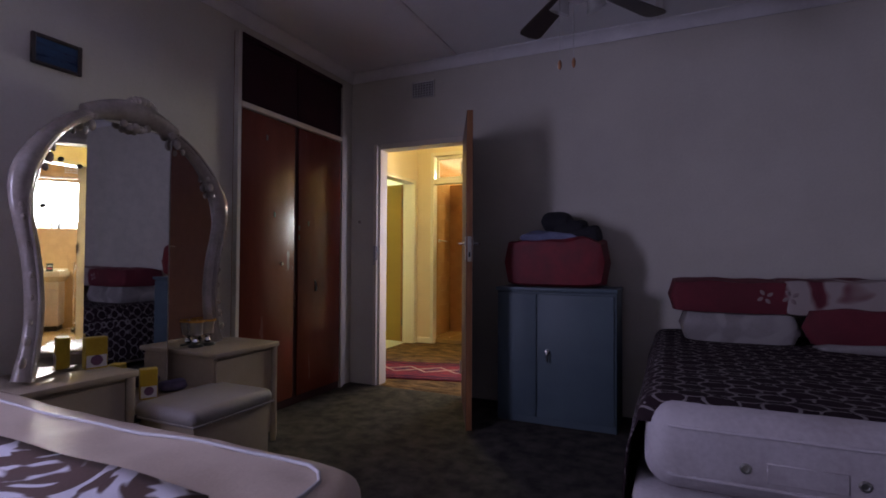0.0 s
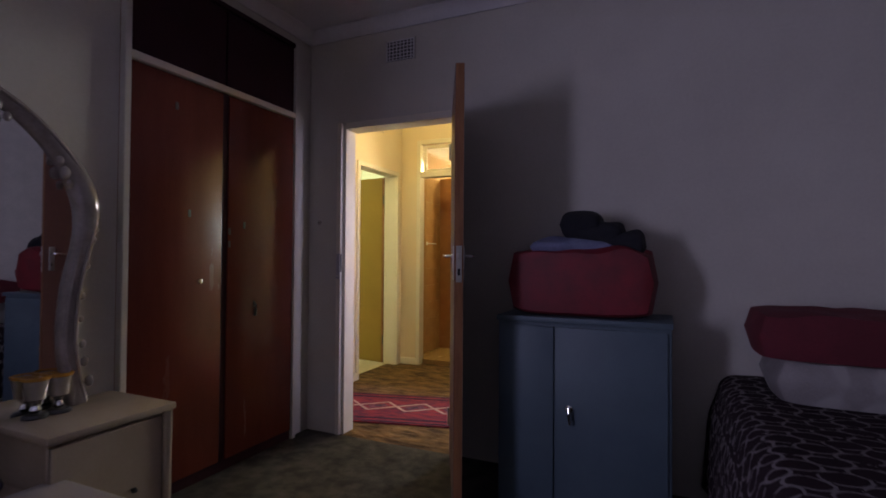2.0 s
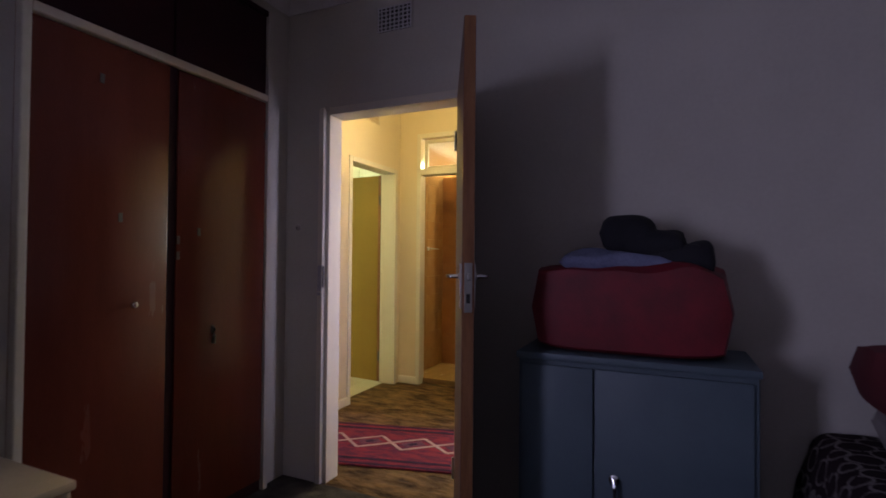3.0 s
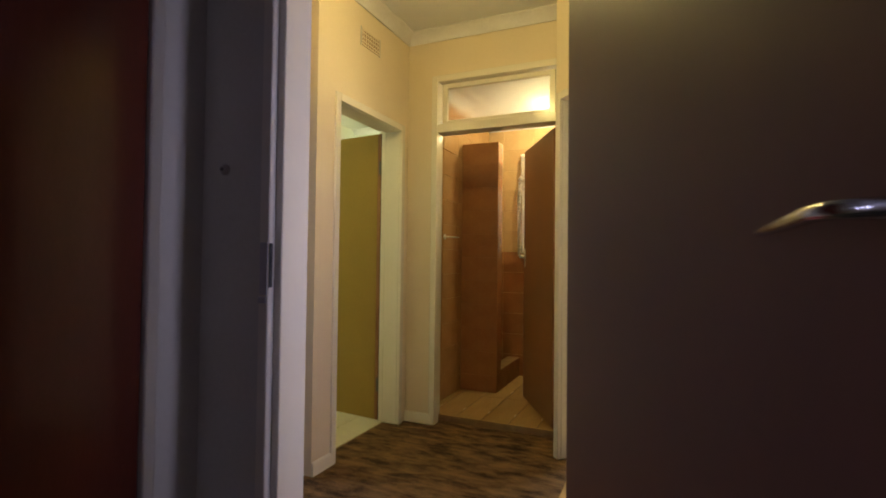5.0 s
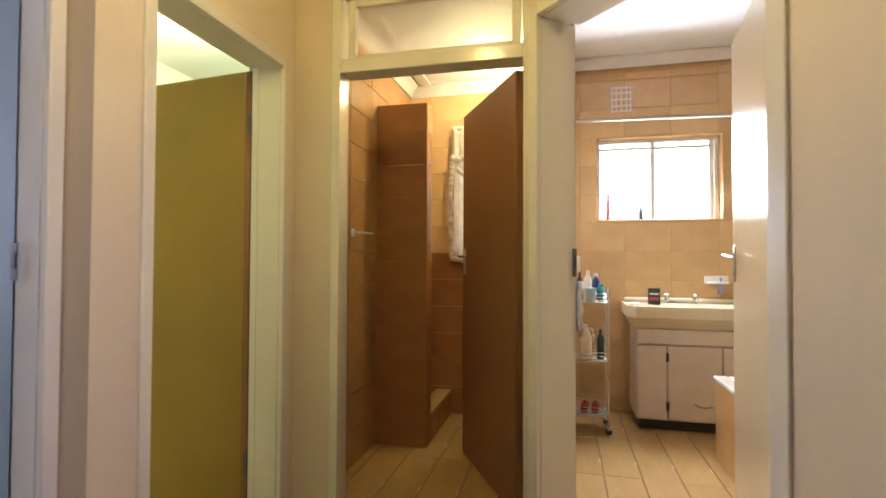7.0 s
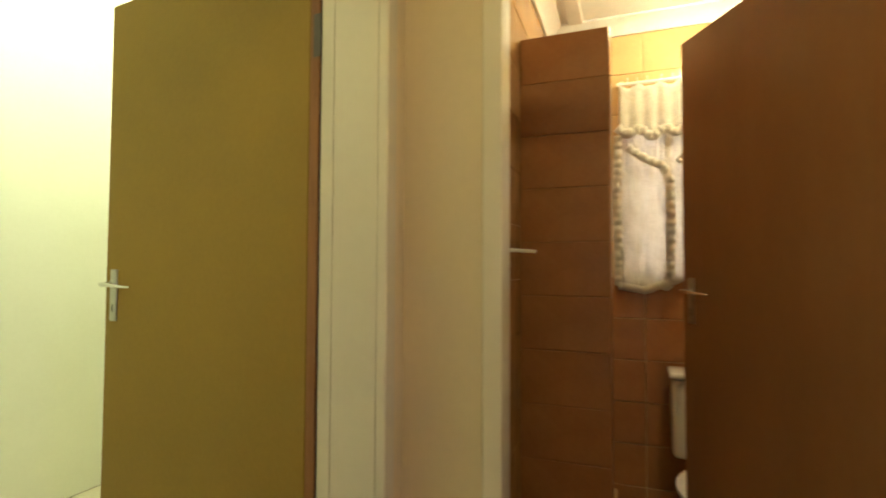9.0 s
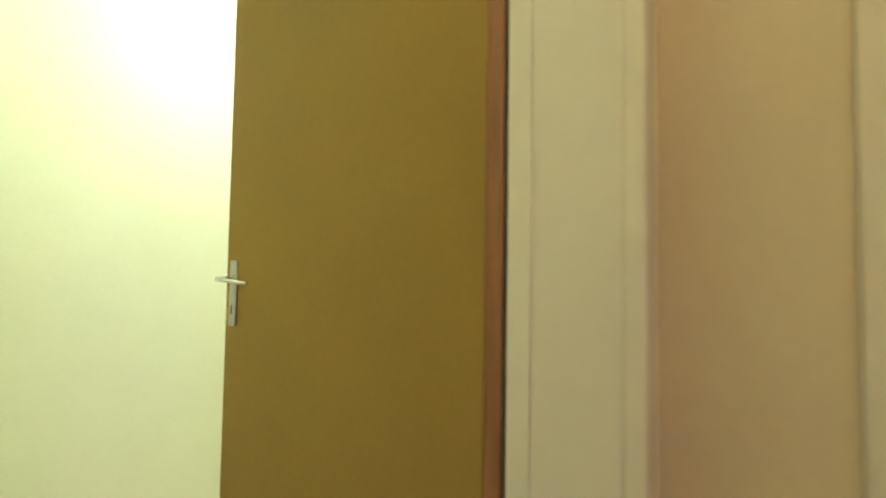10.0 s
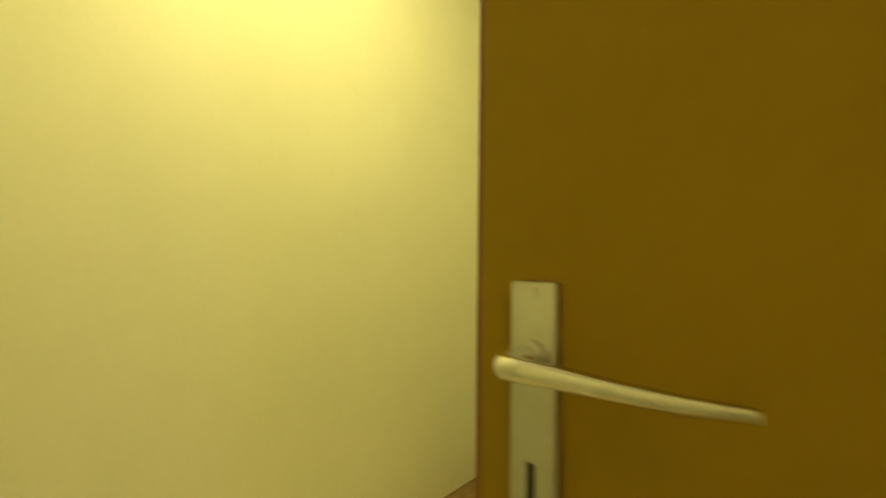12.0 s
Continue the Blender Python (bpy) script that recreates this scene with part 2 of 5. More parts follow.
def cushion(sx, sy, sz, n=14, puff=0.5, seed=1, lump=0.0, edge=0.18):
    """A stuffed cloth body, thick in the middle, with uneven creases; base at z = 0."""
    bm = bmesh.new()
    grid = {}
    for side in (0, 1):
        for i in range(n + 1):
            for j in range(n + 1):
                u, v = i / n * 2 - 1, j / n * 2 - 1
                t = ((1 - abs(u) ** 4) * (1 - abs(v) ** 4)) ** puff
                x, y = u * sx / 2 * (1 - 0.06 * v * v), v * sy / 2 * (1 - 0.06 * u * u)
                half = sz / 2 * (edge + (1 - edge) * t) if 0 < i < n and 0 < j < n else 0
                wob = lump * noise.noise(Vector((x * 7 + seed * 3.1, y * 7, side * 4.0 + seed)))
                if side and (i in (0, n) or j in (0, n)):
                    grid[1, i, j] = grid[0, i, j]
                    continue
                z = sz / 2 + (half + wob if side else -half)
                grid[side, i, j] = bm.verts.new((x, y, z))
    for side in (0, 1):
        for i in range(n):
            for j in range(n):
                q = [grid[side, i, j], grid[side, i + 1, j], grid[side, i + 1, j + 1], grid[side, i, j + 1]]
                bm.faces.new(q if side else q[::-1])
    return bm


def moved(bm, m):
    bmesh.ops.transform(bm, matrix=m, verts=bm.verts)
    return bm


def mesh_of(name, bm, material, smooth=None):
    data = bpy.data.meshes.new(name)
    bmesh.ops.recalc_face_normals(bm, faces=bm.faces)
    bm.to_mesh(data)
    bm.free()
    data.materials.append(material)
    if smooth:
        for f in data.polygons:
            f.use_smooth = True
        data.set_sharp_from_angle(angle=radians(smooth))
    return data


def part(name, bm, material, parent, label="", smooth=40):
    ob = new(name, mesh_of(name, bm, material, smooth))
    ob.parent = parent
    if label:
        ob["label"] = label
    return ob


def thing(name, label, category, at=(0, 0, 0), turn=0, group="", kind=""):
    ob = new(name)
    ob.empty_display_size = 0.05
    ob.location, ob.rotation_euler = at, (0, 0, radians(turn))
    return tagged(ob, label, category, group, kind)


def single(name, bm, material, label, category, kind="", group="", at=(0, 0, 0), turn=0, smooth=40):
    ob = new(name, mesh_of(name, bm, material, smooth))
    ob.location, ob.rotation_euler = at, (0, 0, radians(turn))
    return tagged(ob, label, category, group, kind)


def wall(name, p, q, thick, z0, z1, material, label, holes=()):
    """A wall whose seen face runs from p to q, with its thickness to the left of that way. holes: (s0, s1, z0, z1)."""
    p, q = Vector((*p, 0)), Vector((*q, 0))
    length = (q - p).length
    ss = sorted({0, length, *[h[0] for h in holes], *[h[1] for h in holes]})
    zs = sorted({z0, z1, *[h[2] for h in holes], *[h[3] for h in holes]})
    solid = lambda i, k: 0 <= i < len(ss) - 1 and 0 <= k < len(zs) - 1 and not any(h[0] < (ss[i] + ss[i + 1]) / 2 < h[1] and h[2] < (zs[k] + zs[k + 1]) / 2 < h[3] for h in holes)
    bm = bmesh.new()
    seen = {}

    def vert(i, n, k):
        if (i, n, k) not in seen:
            seen[i, n, k] = bm.verts.new((ss[i], n * thick, zs[k]))
        return seen[i, n, k]
    for i in range(len(ss) - 1):
        for k in range(len(zs) - 1):
            if not solid(i, k):
                continue
            bm.faces.new([vert(i, 0, k), vert(i + 1, 0, k), vert(i + 1, 0, k + 1), vert(i, 0, k + 1)])
            bm.faces.new([vert(i, 1, k + 1), vert(i + 1, 1, k + 1), vert(i + 1, 1, k), vert(i, 1, k)])
            for di, dk, a, b in ((-1, 0, (i, k), (i, k + 1)), (1, 0, (i + 1, k), (i + 1, k + 1)), (0, -1, (i, k), (i + 1, k)), (0, 1, (i, k + 1), (i + 1, k + 1))):
                if not solid(i + di, k + dk):
                    bm.faces.new([vert(a[0], 0, a[1]), vert(b[0], 0, b[1]), vert(b[0], 1, b[1]), vert(a[0], 1, a[1])])
    d = (q - p).normalized()
    return single(name, bm, material, label, "wall", "structure", at=p, turn=math.degrees(math.atan2(d.y, d.x)), smooth=None)


TILE_MESHES = {}


def tiles(parent, origin, u, v, width, height, tw, th, material, name="tile", gap=0.003, gap_v=0.0, proud=0.0045, holes=(), shift=0.0, row0=0.0, col0=0.0):
    """Separate tiles on the plane origin + s u + t v, proud along u x v; cut round holes (s0, s1, t0, t1)."""
    u, v = Vector(u).normalized(), Vector(v).normalized()
    m = Matrix((u, v, u.cross(v))).transposed().to_4x4()
    rects = []
    j = 0
    t = -row0
    while t < height - 0.01:
        s = -col0 - (shift if j % 2 else 0.0)
        while s < width - 0.01:
            if s + tw > 0.01:
                rects.append((max(0, s), min(width, s + tw), max(0, t), min(height, t + th)))
            s += tw
        t += th
        j += 1
    for h in holes:
        out = []
        for a, b, c, d in rects:
            if b <= h[0] or a >= h[1] or d <= h[2] or c >= h[3]:
                out.append((a, b, c, d))
                continue
            out += [(a, h[0], c, d), (h[1], b, c, d), (max(a, h[0]), min(b, h[1]), c, h[2]), (max(a, h[0]), min(b, h[1]), h[3], d)]
        rects = [r for r in out if r[1] - r[0] > 0.015 and r[3] - r[2] > 0.015]
    for a, b, c, d in rects:
        w, h = round(b - a - gap, 3), round(d - c - (gap_v or gap), 3)
        if w < 0.01 or h < 0.01:
            continue
        key = (w, h, material.name)
        if key not in TILE_MESHES:
            bm = bmesh.new()
            e = 0.0025
            low = [bm.verts.new((x, y, 0)) for x, y in ((-w / 2, -h / 2), (w / 2, -h / 2), (w / 2, h / 2), (-w / 2, h / 2))]
            mid = [bm.verts.new((p.co.x, p.co.y, proud - e * 0.6)) for p in low]
            top = [bm.verts.new((p.co.x * (1 - 2 * e / w), p.co.y * (1 - 2 * e / h), proud)) for p in low]
            for r0, r1 in ((low, mid), (mid, top)):
                for k in range(4):
                    bm.faces.new((r0[k], r0[(k + 1) % 4], r1[(k + 1) % 4], r1[k]))
            bm.faces.new(top)
            TILE_MESHES[key] = mesh_of(name, bm, material)
        ob = new(name, TILE_MESHES[key])
        ob.parent = parent
        ob.matrix_parent_inverse = parent.matrix_basis.inverted()
        ob.matrix_basis = Matrix.Translation(Vector(origin) + u * (a + b) / 2 + v * (c + d) / 2) @ m @ pose(0, 0, random.uniform(-0.0006, 0.0006), random.uniform(-0.25, 0.25), random.uniform(-0.25, 0.25), 0)

# ---- large structure ----
H_BED, H_HALL = 2.72, 2.80
TF = 0.05  # tiled floors lie a little above the carpets


def slab(name, outline, z0, z1, material, label, category):
    return single(name, prism(outline, z0, z1), material, label, category, "structure", smooth=None)


def rect(x0, x1, y0, y1):
    return [(x0, y0), (x1, y0), (x1, y1), (x0, y1)]


slab("floor_bedroom", rect(-1.93, 3.9, -2.8, 4.30), -0.1, 0.0, M["carpet"], "mottled grey-green bedroom carpet", "carpet")
slab("floor_hall", [(-2.50, 4.30), (0.70, 4.30), (0.70, 4.42), (-1.15, 6.40), (-1.32, 6.56), (-2.50, 6.56)], -0.1, 0.0, M["hall_carpet"], "sculpted dark brown hall carpet", "carpet")
slab("floor_side_room", rect(-5.3, -2.5, 2.5, 5.41), -0.1, -0.002, M["hall_carpet"], "brown carpet of the side room", "carpet")
floor_a = slab("floor_small_room", rect(-4.95, -2.50, 5.5, 9.5), -0.1, -0.006, M["floor_grout"], "pale cream floor tiles with dark joints", "tiled floor")
floor_b = slab("floor_shower_room", rect(-2.43, -1.25, 6.56, 8.05), -0.1, TF - 0.006, M["floor_grout"], "honey-coloured glazed floor tiles", "tiled floor")
floor_c = slab("floor_bathroom", [(-1.13, 6.40), (-1.05, 6.30), (0.75, 4.52), (1.3, 4.6), (1.3, 8.4), (-1.13, 8.4)], -0.1, TF - 0.006, M["floor_grout"], "honey-coloured glazed floor tiles with dark joints", "tiled floor")

slab("ceiling_bedroom", rect(-2.0, 3.95, -2.9, 4.36), H_BED, H_BED + 0.1, M["ceiling"], "dull white ceiling board with cover strips", "ceiling")
slab("ceiling_hall", [(-2.66, 4.36), (0.75, 4.36), (-1.2, 6.5), (-2.66, 6.52)], H_HALL, H_HALL + 0.1, M["ceiling"], "white painted hall ceiling", "ceiling")
slab("ceiling_side_room", rect(-5.4, -2.5, 2.4, 5.46), 2.7, 2.8, M["ceiling"], "white painted ceiling", "ceiling")
slab("ceiling_small_room", rect(-5.0, -2.45, 5.46, 9.6), 3.05, 3.15, M["ceiling"], "white painted ceiling", "ceiling")
slab("ceiling_shower_room", rect(-2.5, -1.19, 6.52, 8.1), 2.52, 2.62, M["ceiling"], "white ceiling board with cover strips", "ceiling")
slab("ceiling_bathroom", [(-1.19, 6.4), (0.75, 4.45), (1.4, 4.5), (1.4, 8.5), (-1.19, 8.5)], 2.76, 2.86, M["ceiling"], "white painted bathroom ceiling", "ceiling")

# bedroom
wall("wall_bedroom_north", (3.9, 4.30), (-2.6, 4.30), -0.11, 0, 2.80, M["bed_wall"], "cream painted wall with the open door", [(3.9 + 0.81, 3.9 + 1.66, -1, 2.065)])
wall("wall_bedroom_west", (-1.93, 4.30), (-1.93, -2.8), -0.12, 0, 2.75, M["bed_wall"], "cream painted wall behind the dressing table", [(0.165, 1.33, -1, 2.585), (3.55, 4.55, 0.85, 2.05)])
# south and east walls are unseen, set far back to weaken bounced light
wall("wall_bedroom_south", (-1.93, -2.8), (3.9, -2.8), -0.12, 0, 2.75, M["bed_wall"], "plain cream painted wall", ())
wall("wall_bedroom_east", (3.9, -2.8), (3.9, 4.30), -0.12, 0, 2.75, M["bed_wall"], "plain cream painted wall", ())
# hall
wall("wall_hall_west", (-2.39, 6.46), (-2.39, 5.41), -0.17, 0, 3.1, M["hall_wall"], "peach painted hall wall with a doorway", [(0.085, 0.875, -1, 2.115)])
wall("wall_hall_alcove", (-2.49, 5.41), (-2.49, 4.41), -0.11, 0, 2.85, M["hall_wall"], "peach painted wall with a doorway", [(0.03, 0.87, -1, 2.095)])
wall("wall_hall_end", (-1.18, 6.46), (-2.56, 6.46), -0.11, 0, 2.85, M["hall_wall"], "peach painted hall end wall with door and fanlight", [(0.10, 1.005, -1, 2.455)])
DC = Vector((0.7071, -0.7071, 0))
CL = Vector((-1.235, 6.22, 0))
c0 = CL - DC * 0.055
wall("wall_hall_corner", (c0.x, c0.y), (-1.275, 6.46), 0.0 - 0.02, 0, 2.85, M["hall_wall"], "narrow painted corner of the hall", ())
c1 = CL + DC * 2.6
wall("wall_hall_diagonal", (c1.x, c1.y), (c0.x, c0.y), -0.20, 0, 2.90, M["hall_wall"], "peach painted slanting wall with the bathroom doorway", [(2.6 - 0.825, 2.6 + 0.025, -1, 2.155)])
# side room, small room, wet rooms
wall("wall_side_room_north", (-2.60, 5.41), (-5.3, 5.41), -0.09, 0, 2.75, M["blue_wall"], "pale blue painted wall", ())
wall("wall_side_room_west", (-5.3, 5.5), (-5.3, 2.5), -0.1, 0, 2.75, M["blue_wall"], "pale blue painted wall", ())
wall("wall_side_room_south", (-5.3, 2.5), (-2.05, 2.5), -0.1, 0, 2.75, M["blue_wall"], "pale blue painted wall", ())
wall("wall_side_room_east", (-2.55, 2.5), (-2.55, 4.45), -0.02, 0, 2.75, M["blue_wall"], "pale blue painted wall", ())
wall("wall_small_room_west", (-4.84, 9.45), (-4.84, 5.5), -0.1, 0, 3.1, M["pale_wall"], "pale green-white painted wall", ())
wall("wall_small_room_north", (-2.5, 9.4), (-4.9, 9.4), -0.1, 0, 3.1, M["pale_wall"], "pale green-white painted wall", ())
wall("wall_small_room_south", (-4.9, 5.503), (-2.5, 5.503), -0.003, 0, 3.1, M["pale_wall"], "pale green-white painted wall", ())
wall("wall_small_room_east", (-2.56, 6.44), (-2.56, 9.45), -0.06, 0, 3.1, M["pale_wall"], "pale green-white painted wall", ())
wb_w = wall("wall_shower_room_west", (-2.290, 8.1), (-2.290, 6.57), -0.06, 0, 2.6, M["grout"], "tan glazed tiles on the shower room wall", ())
wb_n = wall("wall_shower_room_north", (-1.2, 8.006), (-2.5, 8.006), -0.1, 0, 2.6, M["grout"], "tan glazed tiles on the shower room end wall, lower rows tinted for shade", [(0.22, 0.70, 1.28, 2.10)])
wb_e = wall("wall_shower_room_east", (-1.244, 6.57), (-1.244, 8.1), -0.05, 0, 2.6, M["grout"], "tan glazed tiles on the shower room wall", ())
wc_w = wall("wall_bathroom_west", (-1.136, 8.46), (-1.136, 6.42), -0.05, 0, 2.85, M["grout"], "tan glazed tiles on the bathroom wall", ())
WX0, WX1, WZ0, WZ1 = -0.885, 0.0, 1.50, 2.145
wc_n = wall("wall_bathroom_north", (1.3, 8.366), (-1.2, 8.366), -0.16, 0, 2.85, M["grout"], "tan glazed tiles round the bathroom window", [(1.3 - WX1, 1.3 - WX0, WZ0, WZ1)])
wc_e = wall("wall_bathroom_east", (1.206, 4.5), (1.206, 8.46), -0.1, 0, 2.85, M["grout"], "tan glazed tiles on the bathroom wall", ())
# ground outside
slab("ground", [(-400, -400), (400, -400), (400, 400), (-400, 400)], -0.25, -0.12, mat("dry_lawn", (0.16, 0.15, 0.07), (0.09, 0.09, 0.04), rough=0.95, scale=3, fine=40, bump=0.5), "dry lawn round the house", "ground")


def door_frame(name, at, way, clear, height, depth, label, face=0.045, transom=0.0, sill=0.0, rebate=True):
    """A pressed steel frame. at: the left clear edge on the seen face; way: direction of the width; depth runs to the left of way."""
    f = thing(name, label, "door frame", (at[0], at[1], 0), math.degrees(math.atan2(way[1], way[0])), kind="structure")
    lip = 0.012
    top = height + transom

    def jamb(sign, s):
        bm = bmesh.new()
        if not rebate:
            # the leaf shuts into a step on the near side
            box(bm, *((s - 0.068, s - 0.033) if sign < 0 else (s + 0.033, s + 0.060)), -0.015, 0.012, sill, top + face)
            box(bm, *((s - 0.066, s - 0.010) if sign < 0 else (s + 0.010, s + 0.058)), 0.010, depth + lip, sill, top + face - 0.003)
            soften(bm, 0.003, 1)
            part("jamb", bm, M["frame"], f)
            return
        a, b = (s - face, s) if sign < 0 else (s, s + face)
        box(bm, a, b, -lip, 0.012, sill, top + face)          # seen face
        inner = (s - 0.022, s) if sign < 0 else (s, s + 0.022)
        box(bm, *inner, 0.012, depth - 0.045, sill, top + 0.02)  # reveal
        box(bm, *((s - 0.035, s - 0.014) if sign < 0 else (s + 0.014, s + 0.035)), depth - 0.045, depth + lip, sill, top + 0.02)
        box(bm, a if sign < 0 else a + 0.014, (b - 0.014) if sign < 0 else b, depth - 0.002, depth + lip, sill, top + face)
        soften(bm, 0.003, 1)
        part("jamb", bm, M["frame"], f)
    jamb(-1, 0.0)
    jamb(1, clear)
    bm = bmesh.new()
    box(bm, 0, clear, -lip, 0.012, top, top + face)
    box(bm, 0, clear, 0.012, depth - (0.045 if rebate else -lip), top, top + 0.022)
    if rebate:
        box(bm, 0, clear, depth - 0.045, depth + lip, top + 0.014, top + 0.035)
    soften(bm, 0.003, 1)
    part("head", bm, M["frame"], f)
    return f


def lever(parent, side, y, length=0.112, droop=0.006):
    """A lever on a long back plate, on the leaf's face at y; side: +1 or -1, the way it stands out."""
    m = M["steel"]
    plate = part("handle_plate", block(-0.0150, 0.0150, y, y + side * 0.006, -0.106, 0.043, 0.0025), m, parent, "long satin steel back plate")
    part("keyhole", block(-0.0028, 0.0022, y + side * 0.0055, y + side * 0.0068, -0.079, -0.058), M["black"], plate)
    for z in (0.037, -0.100):
        part("screw", bar((0, y + side * 0.0055, z), (0, y + side * 0.0075, z), 0.003, 8), M["steel"], plate)
    pts = [(0, y + side * 0.004, 0.0), (0, y + side * 0.022, 0.0), (0.001, y + side * 0.034, 0.0), (0.008, y + side * 0.043, 0.0005), (0.020, y + side * 0.046, 0.001), (0.036, y + side * 0.045, 0.0005), (0.060, y + side * 0.040, -droop * 0.4), (0.087, y + side * 0.034, -droop * 0.8), (length, y + side * 0.026, -droop)]
    return part("lever", tube(pts, [0.0085, 0.0070, 0.0064, 0.0062, 0.0060, 0.0056, 0.0050, 0.0042, 0.0032], 14), M["chrome"], parent, "curved polished steel lever")


def door_leaf(name, label, hinge, turn, width, height, face, back, z0=0.012, handle=1.17, sides=(1, -1), stile=False):
    """A flush leaf hung at hinge; along its own x, thickness 0 to 0.04 in y."""
    d = thing(name, label, "door", (hinge[0], hinge[1], z0), turn, kind="structure")
    leaf = part("leaf", block(0.0, width, 0.0, 0.04, 0, height, 0.002, 1), face, d)
    part("edge_strip", block(width, width + 0.004, 0.002, 0.038, 0.001, height - 0.001), M["leaf_edge"], d, "raw wooden lock edge")
    part("edge_strip", block(-0.004, 0.0, 0.002, 0.038, 0.001, height - 0.001), M["leaf_edge"], d, "raw wooden hinge edge")
    lock = part("lock_plate", block(width + 0.003, width + 0.0065, 0.007, 0.033, handle - z0 - 0.115, handle - z0 + 0.045, 0.001, 1), M["steel"], d, "steel lock plate on the edge")
    part("latch", block(width + 0.006, width + 0.015, 0.013, 0.027, handle - z0 - 0.012, handle - z0 + 0.012, 0.003, 1), M["steel"], lock)
    part("keep_slot", block(width + 0.0062, width + 0.0075, 0.014, 0.026, handle - z0 - 0.085, handle - z0 - 0.055), M["black"], lock)
    for side in sides:
        hb = bmesh.new()
        y = 0.04 if side > 0 else 0.0
        rod(hb, (0, y, 0), (0, y + side * 0.012, 0), 0.011, 14)
        hm = mesh_of("handle", hb, M["steel"], 40)
        h = new("handle", hm)
        h.parent, h.location, h.rotation_euler = d, (width - 0.041, 0, handle - z0), (0, 0, 0)
        h["label"] = "satin steel lever handle"
        h.scale = (-1, 1, 1)
        lever(h, side, y)
    if stile:
        part("hinge_stile", block(-0.028, -0.005, 0.034, 0.040, 0, height, 0.001, 1), M["leaf_edge"], d, "raw brown hinge stile")
        # shade of the hinge-side gap, drawn as a solid black strip
        part("gap_shade_strip", block(-0.034, -0.029, 0.028, 0.036, 0, height), M["black"], d, "black strip drawn for the shade in the gap beside the hinges")
        part("stop_bead", block(-0.068, -0.034, 0.028, 0.037, 0, height), M["frame"], d, "cream bead beside the hinges")
        for z in (0.25, height - 0.25):
            part("hinge_leaf", block(-0.034, -0.012, 0.040, 0.042, z - 0.05, z + 0.05, 0.001, 1), M["dull"], d, "tarnished hinge leaf")
    for z in (0.22, height - 0.22):
        hg = bmesh.new()
        rod(hg, (-0.008, -0.006, z - 0.05), (-0.008, -0.006, z + 0.05), 0.007, 10)
        part("hinge", hg, M["steel"], d, "painted steel hinge knuckle")
    return d

# ---- doors and their frames ----
door_frame("trim_bedroom_door", (-1.627, 4.30), (1, 0), 0.785, 2.035, 0.11, "cream enamelled steel door frame", rebate=False)
door_frame("trim_small_room_door", (-2.39, 5.615), (0, 1), 0.735, 2.075, 0.17, "cream enamelled steel door frame")
door_frame("trim_side_room_door", (-2.49, 4.57), (0, 1), 0.79, 2.065, 0.11, "cream enamelled steel door frame")
frame_b = door_frame("trim_shower_room_door", (-2.152, 6.46), (1, 0), 0.842, 2.065, 0.11, "cream steel door frame with a fanlight above", transom=0.365)
door_frame("trim_bathroom_door", CL, DC, 0.80, 2.125, 0.20, "cream enamelled steel bathroom door frame")

# fanlight over the shower room door
part("transom_rail", block(0, 0.842, -0.012, 0.10, 2.065, 2.128, 0.004, 1), M["frame"], frame_b)
# a hopper sash that hangs a little narrower than its opening
sash = part("fanlight_sash", block(0.026, 0.062, 0.020, 0.050, 2.134, 2.418, 0.003, 1), M["frame"], frame_b, "cream steel hopper sash")
for x0, x1, z0, z1 in ((0.792, 0.828, 2.134, 2.418), (0.062, 0.792, 2.134, 2.156), (0.062, 0.792, 2.384, 2.418)):
    part("sash_rail", block(x0, x1, 0.020, 0.050, z0, z1, 0.003, 1), M["frame"], sash)
pane = part("fanlight_pane", block(0.062, 0.792, 0.033, 0.037, 2.156, 2.384), M["obscured"], sash, "faintly obscured fanlight glass")
pane.visible_shadow = False

door_leaf("door_bedroom", "open flush wooden bedroom door with steel lever handles", (-0.858, 4.285), -65.77, 0.82, 2.03, M["leaf_bed"], None, handle=1.19)
door_leaf("door_small_room", "open ochre painted flush door with steel lever handle", (-2.576, 6.391), 173.74, 0.764, 2.06, M["leaf_olive"], None, handle=1.241, stile=True)
door_leaf("door_shower_room", "open brown flush door of the shower room", (-1.318, 6.60), 118.8, 0.775, 2.002, M["leaf_dark"], None, z0=TF + 0.008, handle=1.22)
door_leaf("door_bathroom", "open cream painted flush bathroom door beside the doorway", (-0.522, 5.808), 83.0, 0.78, 2.04, M["frame"], None, z0=TF + 0.008, handle=1.22)


def strike_plate(at, turn, material, high=0.05):
    s = thing("strike_plate", "steel strike plate let into a door frame", "strike plate", at, turn)
    part("plate", block(-0.012, 0.012, -0.003, 0.0, -high, high, 0.001, 1), material, s)
    part("slot", block(-0.006, 0.006, -0.0045, -0.0028, -high * 0.4, high * 0.5), M["black"], s)


near_plate = thing("strike_plate", "worn steel strike plate wrapped round the door frame", "strike plate", (-1.677, 4.285, 1.135))
part("plate", block(-0.012, 0.0155, -0.003, 0.0, -0.075, 0.068, 0.001, 1), M["plated"], near_plate)
part("lip", block(-0.014, 0.0150, -0.006, -0.002, -0.098, -0.080, 0.002, 1), M["plated"], near_plate)
part("keep", block(0.017, 0.0190, 0.002, 0.014, -0.055, 0.066), M["black"], near_plate, "dark latch hole")
strike_plate((-2.575, 5.352, 1.19), 0, M["dull"])
